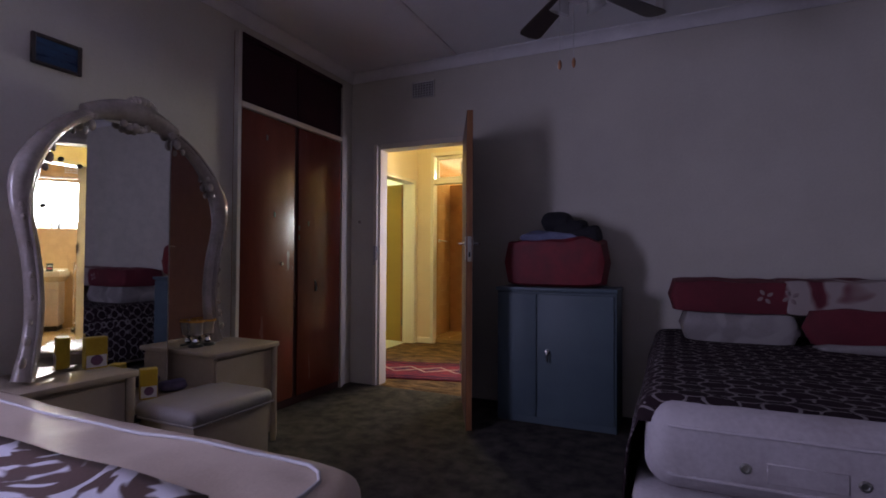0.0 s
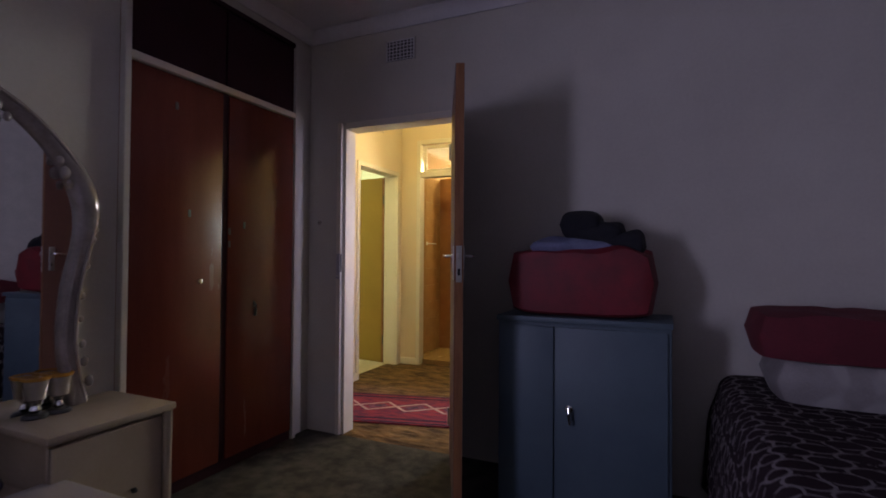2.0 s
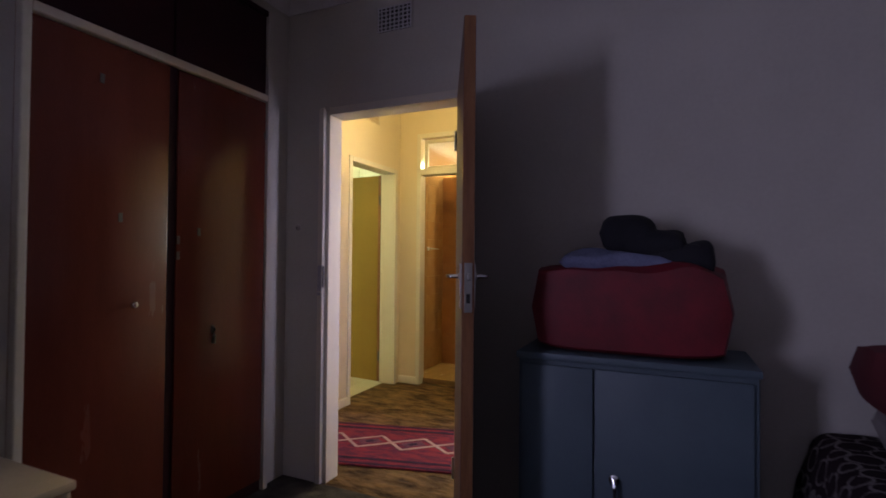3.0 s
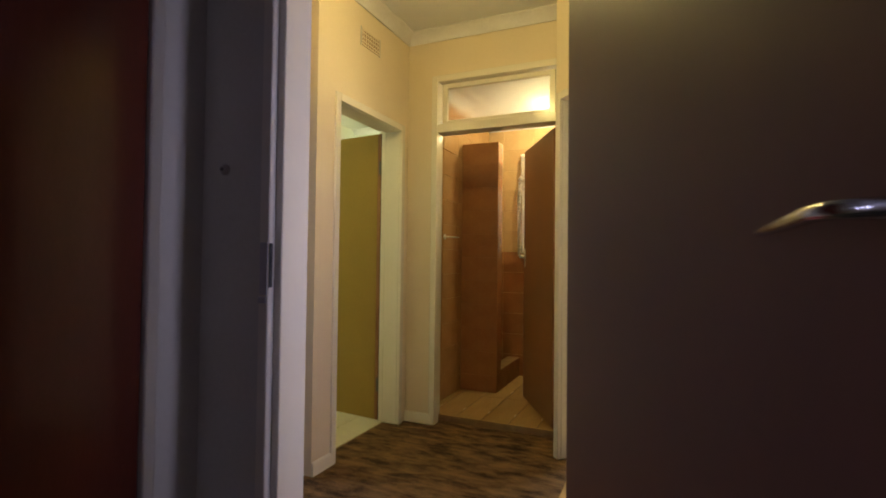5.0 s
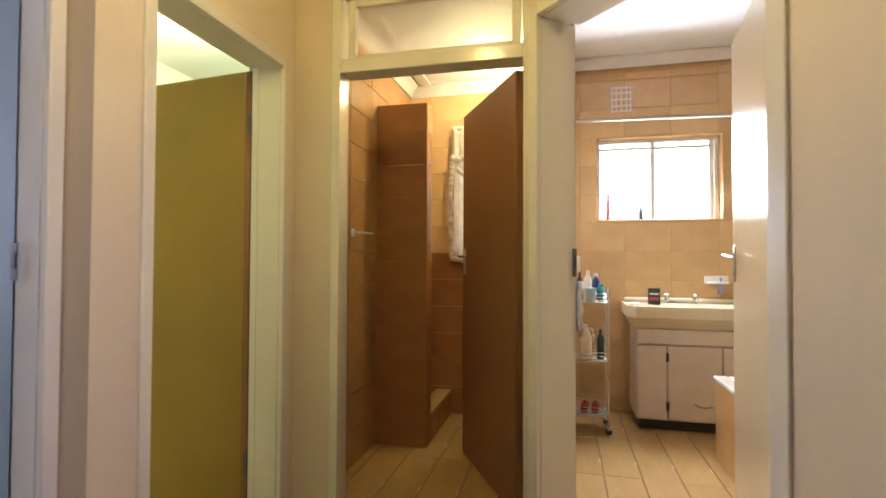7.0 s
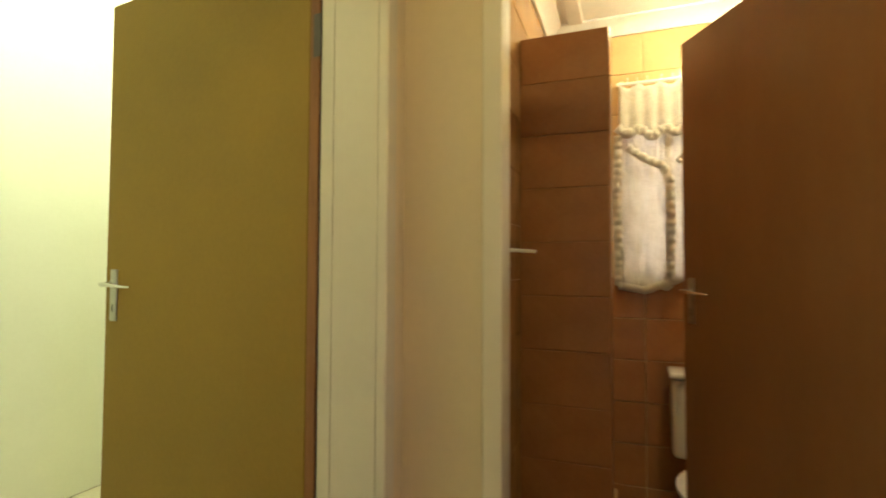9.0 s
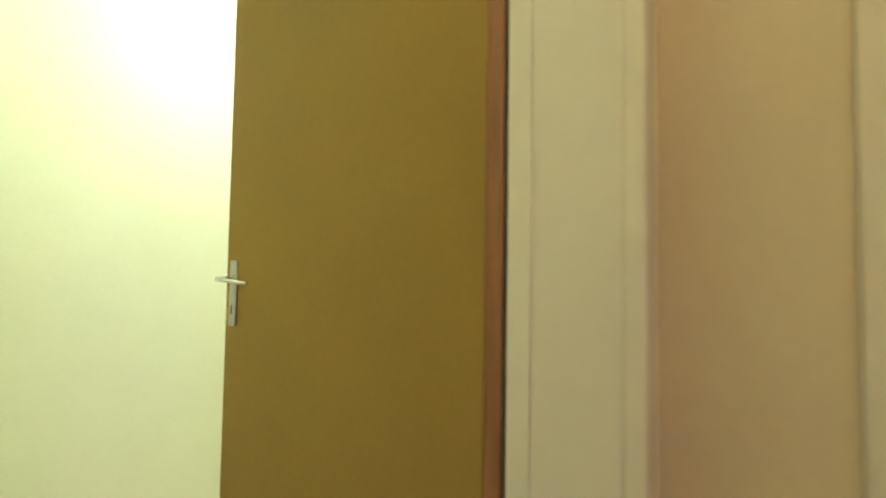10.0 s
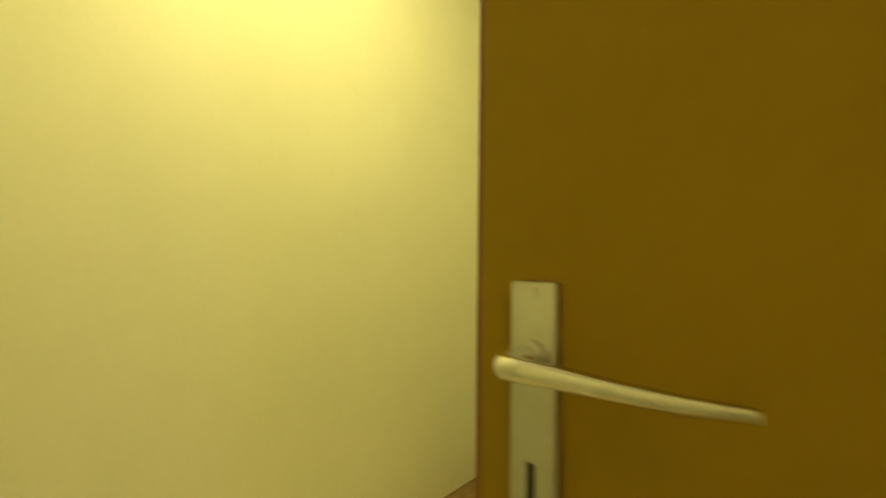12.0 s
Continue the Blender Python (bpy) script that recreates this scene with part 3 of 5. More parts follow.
strike_plate((-1.103, 6.345, 1.19), -135 + 180, M["dull"], 0.055)


# tiled floors and walls
tiles(floor_c, (-1.13, 5.35, TF - 0.006), (1, 0, 0), (0, 1, 0), 2.3, 3.0, 0.196, 0.60, M["floor_tile"], name="floor_tile", gap=0.007, gap_v=0.002)
tiles(floor_b, (-2.43, 6.56, TF - 0.006), (1, 0, 0), (0, 1, 0), 1.18, 1.44, 0.196, 0.60, M["floor_tile"], name="floor_tile", gap=0.007, gap_v=0.002)
tiles(floor_a, (-4.84, 5.51, -0.006), (1, 0, 0), (0, 1, 0), 2.32, 2.69, 0.30, 0.30, M["pale_tile"], name="floor_tile", gap=0.006)
tiles(wc_n, (-1.13, 8.366, 0.05), (1, 0, 0), (0, 0, 1), 2.33, 2.60, 0.33, 0.22, M["wall_tile"], name="wall_tile", row0=0.10, col0=0.214, holes=[(WX0 + 1.13, WX1 + 1.13, WZ0 - 0.05, WZ1 - 0.05)])
tiles(wc_w, (-1.136, 6.45, 0.05), (0, 1, 0), (0, 0, 1), 1.91, 2.60, 0.33, 0.22, M["wall_tile"], name="wall_tile", row0=0.10)
# lower rows in the darker copy: shade under the curtain as colour
tiles(wb_n, (-2.43, 8.006, 0.05), (1, 0, 0), (0, 0, 1), 1.18, 1.20, 0.30, 0.20, M["shaded_tile"], name="wall_tile")
tiles(wb_n, (-2.43, 8.006, 1.25), (1, 0, 0), (0, 0, 1), 1.18, 1.20, 0.30, 0.20, M["wall_tile"], name="wall_tile", holes=[(0.53, 1.01, 0.03, 0.85)])
# this wall's shade is put in with the middle copy
tiles(wb_w, (-2.290, 6.58, 0.05), (0, 1, 0), (0, 0, 1), 1.42, 2.46, 0.30, 0.20, M["half_shaded_tile"], name="wall_tile")

# ---- bedroom ----


def wardrobe():
    w = thing("wardrobe", "built-in wardrobe with red-brown doors and dark upper cupboards", "wardrobe", (-1.90, 2.97, 0))
    part("body", block(-0.58, -0.03, 0.0, 1.165, 0.0, 2.58), M["leaf_dark"], w, "plain wooden carcass")
    for y0, y1 in ((0.0, 0.03), (1.13, 1.165)):
        part("frame_post", block(-0.03, 0.012, y0, y1, 0, 2.58, 0.004, 1), M["bed_wall"], w, "cream painted post")
    part("middle_rail", block(-0.03, 0.014, 0.03, 1.13, 2.085, 2.122, 0.004, 1), M["frame"], w, "cream painted rail")
    part("top_rail", block(-0.03, 0.010, 0.03, 1.13, 2.55, 2.58, 0.004, 1), M["wardrobe_top"], w)
    for y0, y1 in ((0.033, 0.575), (0.585, 1.127)):
        part("upper_door", block(-0.028, -0.004, y0, y1, 2.126, 2.548, 0.003, 1), M["wardrobe_top"], w, "dark maroon upper door")
    for y0, y1, k in ((0.033, 0.557, 0.21), (0.60, 1.127, 0.80)):
        d = part("door", block(-0.028, 0.0, y0, y1, 0.06, 2.08, 0.004, 2), M["wardrobe"], w, "varnished red-brown door")
        if k < 0.5:
            part("knob", moved(lathe([(0.006, 0), (0.006, 0.012), (0.015, 0.018), (0.013, 0.027), (0.004, 0.03)], 14), pose(0.0, 0.40, 1.05, 0, 90, 0)), M["chrome"], d)
        else:
            part("drop_handle", tube([(0.002, 0.80, 0.905), (0.012, 0.80, 0.90), (0.013, 0.80, 0.87), (0.010, 0.80, 0.835)], [0.006, 0.006, 0.008, 0.010], 10), M["dull"], d, "tarnished drop handle")
    for y, z in ((0.27, 1.93), (0.35, 1.40), (0.608, 1.32), (0.608, 1.25), (0.715, 1.36), (1.12, 1.90), (0.80, 0.90)):
        part("escutcheon", block(-0.001, 0.003, y - 0.008, y + 0.008, z - 0.018, z + 0.018, 0.001, 1), M["dull"], w, "small tarnished fitting")
    part("centre_post", block(-0.03, -0.010, 0.557, 0.60, 0.06, 2.085), M["wardrobe_top"], w)
    part("plinth", block(-0.05, -0.012, 0.03, 1.13, 0.0, 0.06), M["wardrobe_top"], w)
    return w


wardrobe()


def steel_cabinet():
    c = thing("steel_cabinet", "low grey-blue steel cabinet with two doors against the wall", "cabinet", (-0.43, 3.88, 0))
    w, d, h = 0.78, 0.38, 0.905
    part("body", block(0, w, 0.014, d, 0.0, h - 0.025, 0.004, 1), M["cabinet"], c)
    part("top", block(-0.006, w + 0.006, -0.008, d, h - 0.026, h, 0.005, 2), M["cabinet"], c, "grey steel top with rolled edge")
    for x0, x1 in ((0.016, 0.272), (0.278, w - 0.016)):
        part("door", block(x0, x1, 0.0, 0.016, 0.05, h - 0.045, 0.003, 2), M["cabinet"], c)
    hd = part("handle", moved(lathe([(0.018, 0), (0.018, 0.004), (0.011, 0.008), (0.011, 0.02), (0.013, 0.024), (0.002, 0.026)], 16), pose(0.345, 0.0, 0.485, 90, 0, 0)), M["chrome"], c, "chrome turning handle")
    part("grip", tube([(0.345, -0.02, 0.495), (0.347, -0.028, 0.47), (0.353, -0.024, 0.42)], [0.007, 0.008, 0.005], 8), M["chrome"], hd)
    return c


steel_cabinet()


def trim_run(name, points, profile, material, label):
    """A moulding of one profile (out, up) along a line of floor or ceiling points; out is to the left of the way."""
    bm = bmesh.new()
    rings = []
    pts = [Vector(p) for p in points]
    for i, p in enumerate(pts):
        d = (pts[min(i + 1, len(pts) - 1)] - pts[max(i - 1, 0)]).normalized()
        left = Vector((-d.y, d.x, 0))
        rings.append([bm.verts.new(p + left * a + Vector((0, 0, b))) for a, b in profile])
    n = len(profile)
    for r0, r1 in zip(rings, rings[1:]):
        for k in range(n):
            bm.faces.new((r0[k], r0[(k + 1) % n], r1[(k + 1) % n], r1[k]))
    bm.faces.new(rings[0][::-1])
    bm.faces.new(rings[-1])
    return single(name, bm, material, label, "moulding", "structure", smooth=50)


COVE = [(0.002, -0.075), (0.012, -0.075), (0.018, -0.06), (0.035, -0.035), (0.06, -0.018), (0.075, -0.012), (0.075, -0.002), (0.002, -0.002)]
SKIRT = [(0.001, 0.001), (0.014, 0.001), (0.014, 0.06), (0.008, 0.072), (0.001, 0.074)]
M["trim"] = mat("white_moulding_paint", (0.72, 0.70, 0.70), (0.64, 0.62, 0.62), rough=0.6, scale=5, fine=60)
for name, z, run in (("bedroom", H_BED, [((3.9, 4.30), (-1.93, 4.30)), ((-1.93, 4.30), (-1.93, -2.8)), ((3.9, -2.8), (3.9, 4.30))]),
                     ("hall", H_HALL, [((-1.2, 6.46), (-2.39, 6.46)), ((-2.39, 6.46), (-2.39, 5.41))]),
                     ("shower_room", 2.52, [((-1.25, 8.0), (-2.286, 8.0)), ((-2.286, 8.0), (-2.286, 6.57))]),
                     ("bathroom", 2.76, [((1.2, 8.36), (-1.13, 8.36)), ((-1.13, 8.36), (-1.13, 6.45))]),
                     ("small_room", 3.05, [((-2.56, 9.4), (-4.84, 9.4))])):
    for p, q in run:
        trim_run("trim_cornice_" + name, [(*p, z), (*q, z)], COVE, M["trim"], "white plaster cornice under the ceiling")
for p, q in (((-2.39, 5.59), (-2.39, 5.41)), ((-2.18, 6.46), (-2.385, 6.46)), ((-0.70 + 0.13, 5.56), (-1.0 + 1.2, 4.80))):
    trim_run("baseboard", [(*p, 0), (*q, 0)][::1], SKIRT, M["frame"], "cream painted skirting board")
for x in (-0.9, 0.6, 2.0):
    single("trim_cover_strip", block(x - 0.022, x + 0.022, -2.8, 4.22, H_BED - 0.012, H_BED + 0.001, 0.004, 1), M["trim"], "white ceiling cover strip", "moulding", "structure")

single("trim_cover_strip", block(-2.180, -2.104, 6.60, 7.94, 2.506, 2.521, 0.004, 1), M["trim"], "white ceiling cover strip", "moulding", "structure")


def air_vent(at, turn, w, h, nx, ny, label, back="black", face="trim"):
    """A pierced plaster air brick, built in x, z; stands out along -y."""
    v = thing("air_vent", label, "air vent", at, turn)
    part("backing", block(0, w, -0.002, -0.0005, 0, h), M[back], v)
    cw, ch = w / nx, h / ny
    part("frame", block(-0.006, 0.0, -0.008, -0.001, -0.006, h + 0.006), M["bed_wall"], v)
    part("frame", block(w, w + 0.006, -0.008, -0.001, -0.006, h + 0.006), M["bed_wall"], v)
    for i in range(nx + 1):
        x = min(max(i * cw, cw * 0.22), w - cw * 0.22)
        part("slat", block(x - cw * 0.125, x + cw * 0.125, -0.007, -0.002, 0, h), M[face], v)
    for k in range(ny + 1):
        z = min(max(k * ch, ch * 0.22), h - ch * 0.22)
        part("slat", block(0, w, -0.0072, -0.0022, z - ch * 0.125, z + ch * 0.125), M[face], v)
    return v


air_vent((-1.325, 4.30, 2.44), 0, 0.205, 0.132, 8, 6, "pierced plaster air vent high on the wall")
air_vent((-2.39, 5.82, 2.49), 90, 0.215, 0.105, 8, 4, "pierced plaster air vent above a doorway", "leaf_dark", "hall_wall")
air_vent((-0.78, 8.36, 2.34), 0, 0.15, 0.20, 4, 4, "small white pierced air vent in the tiles", "wall_tile")


M["push"] = plain("faded_brown_plastic", (0.36, 0.31, 0.27), 0.5)
M["switch"] = plain("greyed_plastic", (0.48, 0.55, 0.60), 0.5)


def wall_switch(at, turn, dark=False):
    s = thing("light_switch", "small round brown bell push on the wall" if dark else "white plastic light switch on the wall", "light switch", at, turn)
    if dark:
        part("base", moved(lathe([(0.016, 0), (0.016, 0.006), (0.010, 0.010), (0.008, 0.014), (0.002, 0.015)], 16), pose(0, 0, 0, 90, 0, 0)), M["push"], s)
        part("button", moved(lathe([(0.005, 0.012), (0.005, 0.018), (0.002, 0.019)], 12), pose(0, 0, 0, 90, 0, 0)), M["dull"], s)
    else:
        part("plate", block(-0.048, 0.048, -0.008, 0, -0.078, 0.078, 0.005, 3), M["switch"], s)
        part("rocker", block(-0.009, 0.009, -0.014, -0.008, -0.02, 0.02, 0.002, 1), M["switch"], s)


wall_switch((-1.84, 4.30, 1.415), 0, True)
wall_switch((-2.86, 5.41, 1.455), 0)

# dressing table
M["laminate"] = mat("pale_beige_lacquer", (0.42, 0.345, 0.26), (0.37, 0.30, 0.225), rough=0.22, scale=3, fine=80, bump=0.04)
M["pearl"] = mat("pearl_lacquered_moulding", (0.36, 0.31, 0.28), (0.26, 0.22, 0.195), rough=0.12, scale=9, fine=60, bump=0.04)
M["pearl"].node_tree.nodes["Principled BSDF"].inputs["Coat Weight"].default_value = 0.7


def dressing_table():
    d = thing("dressing_table", "pale lacquered dressing table with a winged ornate mirror", "dressing table", (-1.915, 2.215, 0))
    for side, y0, y1 in (("left", -0.60, -0.145), ("right", 0.265, 0.735)):
        b = part("pedestal", block(0.0, 0.385, y0 + 0.015, y1 - 0.015, 0.05, 0.56, 0.004, 1), M["laminate"], d)
        part("pedestal_top", block(0.0, 0.415, y0, y1, 0.56, 0.588, 0.006, 2), M["laminate"], d, "glossy pale top")
        part("plinth", block(0.02, 0.36, y0 + 0.03, y1 - 0.03, 0.0, 0.05), M["black"], d)
        part("drawer_front", block(0.385, 0.40, y0 + 0.02, y1 - 0.05, 0.09, 0.545, 0.004, 1), M["laminate"], b)
        part("knob", moved(lathe([(0.005, 0), (0.005, 0.01), (0.011, 0.015), (0.008, 0.024), (0.002, 0.025)], 12), pose(0.40, (y0 + y1) / 2 + 0.06, 0.30, 0, 90, 0)), M["black"], b)
        part("corner_post", tube([(0.40, y1 - 0.03, 0.0), (0.40, y1 - 0.03, 0.04), (0.40, y1 - 0.03, 0.3), (0.40, y1 - 0.03, 0.56)], [0.014, 0.02, 0.017, 0.019], 12), M["laminate"], b, "rounded front post")
    part("low_shelf", block(0.0, 0.36, -0.15, 0.27, 0.375, 0.40, 0.004, 1), M["laminate"], d)
    # the gap's shade under the shelf is a black block
    part("shelf_gap_shade", block(0.345, 0.372, -0.15, 0.27, 0.34, 0.375, 0.003, 1), M["black"], d, "black strip drawn for the dark gap under the shelf")
    part("mirror_backing", block(0.0, 0.105, -0.16, 0.225, 0.40, 1.72), M["laminate"], d)
    part("mirror_glass", block(0.105, 0.112, -0.213, 0.213, 0.40, 1.745), M["mirror"], d, "centre mirror glass")

    def wing(sign, bend, spread):
        key = [(0.0, 1.745), (0.07, 1.70), (0.15, 1.62), (0.22, 1.52), (0.262, 1.42), (0.272, 1.33), (0.258, 1.22), (0.232, 1.08), (0.218, 0.94), (0.218, 0.82), (0.232, 0.70), (0.25, 0.60)]
        outline = []
        for i in range(len(key) - 1):
            k0, k1, k2, k3 = (Vector(key[min(max(i + o, 0), len(key) - 1)]) for o in (-1, 0, 1, 2))
            for s in (0.0, 0.25, 0.5, 0.75):
                v = 0.5 * (2 * k1 + (k2 - k0) * s + (2 * k0 - 5 * k1 + 4 * k2 - k3) * s * s + (3 * k1 - k0 - 3 * k2 + k3) * s ** 3)
                outline.append((v.x * spread, v.y))
        outline.append((key[-1][0] * spread, key[-1][1]))
        radii = [0.030 + 0.016 * math.exp(-((z - 1.42) / 0.16) ** 2) + 0.010 * math.exp(-((z - 0.6) / 0.1) ** 2) for u, z in outline]
        m = Matrix.Translation((0.112, sign * 0.216, 0)) @ pose(0, 0, 0, 0, 0, -sign * bend)
        glass_bm = prism([(sign * max(u - 0.012, 0.0), z) for u, z in outline] + [(0.0, 0.60)], 0, 0.006)
        moved(glass_bm, m @ Matrix(((0, 0, 1, 0), (1, 0, 0, 0), (0, 1, 0, 0), (0, 0, 0, 1))))
        w = part("wing_mirror", glass_bm, M["mirror"], d, "hinged side mirror glass")
        curve = [(0.012, sign * (u + 0.012), z) for u, z in outline]
        part("wing_frame", moved(tube(curve, radii, 18, ref=(1, 0, 0)), m), M["pearl"], w, "curved pearl-lacquered wing frame")
        part("wing_moulding", moved(tube([(0.034, sign * (u - 0.004), z) for u, z in outline], 0.009, 8, ref=(1, 0, 0)), m), M["pearl"], w, "raised inner bead")
        part("wing_flute", moved(tube([(0.046, sign * (u + 0.022), z) for u, z in outline], 0.007, 8, ref=(1, 0, 0)), m), M["pearl"], w, "raised outer flute")
        if sign < 0:
            for u, z in ((0.045, 1.50), (0.16, 1.51), (0.255, 1.30)):
                part("mirror_stud", moved(lathe([(0.011, 0), (0.011, 0.004), (0.007, 0.009), (0.001, 0.010)], 12), m @ pose(0.006, sign * u, z, 0, 90, 0)), M["black"], w, "small black mirror stud")
        for u, z, r in ((0.275, 1.29, 0.012), (0.268, 1.245, 0.010), (0.25, 1.14, 0.010), (0.235, 1.02, 0.012), (0.232, 0.93, 0.010), (0.238, 0.83, 0.013), (0.245, 0.76, 0.016), (0.262, 0.68, 0.018), (0.02, 1.70, 0.022), (0.05, 1.665, 0.014), (0.21, 1.50, 0.020), (0.195, 1.545, 0.015), (0.225, 1.455, 0.014)):
            bead = bmesh.new()
            bmesh.ops.create_icosphere(bead, subdivisions=2, radius=r, matrix=Matrix.Translation((0.035, sign * (u * spread + (0.03 if z < 1.3 else -0.014)), z)) @ Matrix.Diagonal((0.7, 1, 1.3, 1)))
            part("carved_tip", moved(bead, m), M["pearl"], w, "carved leaf tip")
        part("wing_back", moved(moved(prism([(sign * u, z) for u, z in outline] + [(0.0, 0.60)], -0.012, -0.001), Matrix(((0, 0, 1, 0), (1, 0, 0, 0), (0, 1, 0, 0), (0, 0, 0, 1)))), m), M["laminate"], w)
    wing(1, -4, 1.22)
    wing(-1, 26, 1.33)
    arch = [(0.12, y, 1.757 + 0.06 * math.cos(y / 0.24 * math.pi / 2)) for y in [-0.23 + 0.46 * i / 12 for i in range(13)]]
    top = part("mirror_crest", tube(arch, [0.036 + 0.020 * math.sin(math.pi * i / 12) for i in range(13)], 14, 1.0, ref=(1, 0, 0)), M["pearl"], d, "carved pearl-lacquered crest")
    for k in range(9):
        a = math.pi * k / 8
        sc = bmesh.new()
        bmesh.ops.create_icosphere(sc, subdivisions=2, radius=0.026 - 0.006 * abs(k - 4) / 4, matrix=Matrix.Translation((0.14, 0.03 + 0.066 * math.cos(a), 1.84 + 0.036 * math.sin(a))))
        part("shell_lobe", sc, M["pearl"], top)
    for y, z, r in ((0, 1.80, 0.035), (-0.06, 1.745, 0.02), (0.06, 1.745, 0.02), (0.0, 1.735, 0.026), (-0.2, 1.75, 0.022), (0.2, 1.745, 0.026), (0.03, 1.73, 0.018), (-0.03, 1.73, 0.018)):
        sc = bmesh.new()
        bmesh.ops.create_icosphere(sc, subdivisions=2, radius=r, matrix=Matrix.Translation((0.145, y, z)) @ Matrix.Diagonal((0.6, 1, 1, 1)))
        part("carved_leaf", sc, M["pearl"], top)
    for sign in (-1, 1):
        for k in range(4):
            lf = bmesh.new()
            bmesh.ops.create_icosphere(lf, subdivisions=2, radius=0.03 - 0.004 * k, matrix=Matrix.Translation((0.15, sign * (0.075 + 0.045 * k), 1.80 - 0.010 * k)) @ Matrix.Rotation(radians(sign * 20), 4, "X") @ Matrix.Diagonal((0.5, 1.5, 0.55, 1)))
            part("scroll_leaf", lf, M["pearl"], top)
    return d


dressing_table()

M["vinyl"] = mat("pale_vinyl", (0.33, 0.295, 0.28), (0.28, 0.25, 0.24), rough=0.42, scale=6, fine=120, bump=0.1)


def stool():
    s = thing("dressing_stool", "low padded stool with pale vinyl seat before the dressing table", "stool", (-1.38, 2.33, 0))
    part("box", block(-0.18, 0.18, -0.22, 0.22, 0.03, 0.36, 0.006, 2), M["laminate"], s)
    part("seat", block(-0.20, 0.20, -0.24, 0.24, 0.352, 0.43, 0.036, 6), M["vinyl"], s, "padded pale vinyl seat")
    part("piping", tube([(-0.197, -0.237, 0.365), (0.197, -0.237, 0.365), (0.197, 0.237, 0.365), (-0.197, 0.237, 0.365), (-0.197, -0.237, 0.365)], 0.005, 6), M["vinyl"], s)
    for x in (-0.15, 0.15):
        for y in (-0.19, 0.19):
            part("foot", bar((x, y, 0), (x, y, 0.03), 0.016, 10), M["black"], s)


stool()

M["amber"] = plain("amber_glaze", (0.42, 0.20, 0.03), 0.2)
M["yellow"] = mat("yellow_printed_card", (0.62, 0.42, 0.03), (0.52, 0.33, 0.02), rough=0.5, scale=12, fine=100)


def goblet(at, label, k=1.32):
    """A flared silvered candle cup on a short stem, with a gilt lip."""
    j = thing("candle_cup", label, "candle cup", at, group="candle cups")
    big = Matrix.Scale(k, 4)
    part("base", moved(lathe([(0.031, 0), (0.032, 0.004), (0.028, 0.010), (0.010, 0.014)], 20), big), M["black"], j, "dark foot")
    part("stem", moved(lathe([(0.010, 0.012), (0.015, 0.022), (0.009, 0.034), (0.014, 0.044)], 16), big), M["chrome"], j, "bright turned stem")
    part("cup", moved(lathe([(0.013, 0.044), (0.026, 0.052), (0.029, 0.075), (0.034, 0.108), (0.031, 0.108), (0.026, 0.078), (0.010, 0.056)], 22), big), M["silvered"], j, "flared silvered cup")
    part("lip", moved(lathe([(0.0335, 0.104), (0.0365, 0.106), (0.0365, 0.113), (0.0315, 0.114), (0.0310, 0.106)], 22), big), M["amber"], j, "gilt lip")


M["lilac"] = mat("dull_lilac_cloth", (0.16, 0.13, 0.20), (0.09, 0.07, 0.12), rough=0.85, scale=12, fine=150, bump=0.4)
M["silvered"] = plain("silvered_glass", (0.55, 0.52, 0.50), 0.22, 0.7)
goblet((-1.780, 2.588, 0.588), "silvered candle cup with a gilt lip on the dressing table")
goblet((-1.780, 2.666, 0.588), "silvered candle cup with a gilt lip on the dressing table")


M["emblem"] = plain("dull_purple_print", (0.20, 0.09, 0.16), 0.5)


def carton(at, turn, w, d, h, label, face):
    c = thing("carton", label, "carton", at, turn)
    part("box", block(-w / 2, w / 2, -d / 2, d / 2, 0, h, 0.002, 1), face, c)
    part("printed_panel", block(-w * 0.46, w * 0.46, -d / 2 - 0.001, -d / 2 + 0.001, h * 0.05, h * 0.45, 0.0), M["white"], c, "pale printed panel")
    part("printed_emblem", moved(lathe([(0.0005, 0), (w * 0.28, 0), (w * 0.28, 0.001), (0.0005, 0.001)], 20), pose(0, -d / 2 - 0.001, h * 0.28, 90, 0, 0)), M["emblem"], c, "round purple emblem")
    part("lid", block(-w / 2, w / 2, -d / 2, d / 2, h, h + 0.004, 0.001, 1), face, c)


carton((-1.68, 2.24, 0.40), 60, 0.075, 0.06, 0.14, "yellow cardboard carton on the low shelf", M["yellow"])
carton((-1.72, 2.01, 0.588), 75, 0.085, 0.05, 0.135, "yellow cardboard carton with a pale panel and round emblem", M["yellow"])

single("cloth_pouch", cushion(0.13, 0.09, 0.055, n=14, puff=0.5, seed=41, lump=0.02), M["lilac"], "small crumpled lilac cloth pouch on the low shelf", "pouch", at=(-1.70, 2.385, 0.40), turn=70, smooth=70)

# picture over the dressing table
M["blade"] = mat("dark_stained_wood", (0.05, 0.032, 0.028), (0.03, 0.02, 0.018), rough=0.4, scale=5, fine=60, stretch=(1, 6, 1))
pic = thing("picture", "small framed dark blue seascape hanging on the wall", "picture", (-1.928, 1.935, 1.955))
M["sea"] = mat("dark_blue_print", (0.02, 0.08, 0.17), (0.008, 0.02, 0.06), rough=0.3, scale=6, fine=40, stretch=(1, 1, 5), bump=0)
part("print", block(0, 0.008, -0.09, 0.09, 0.012, 0.125), M["sea"], pic)
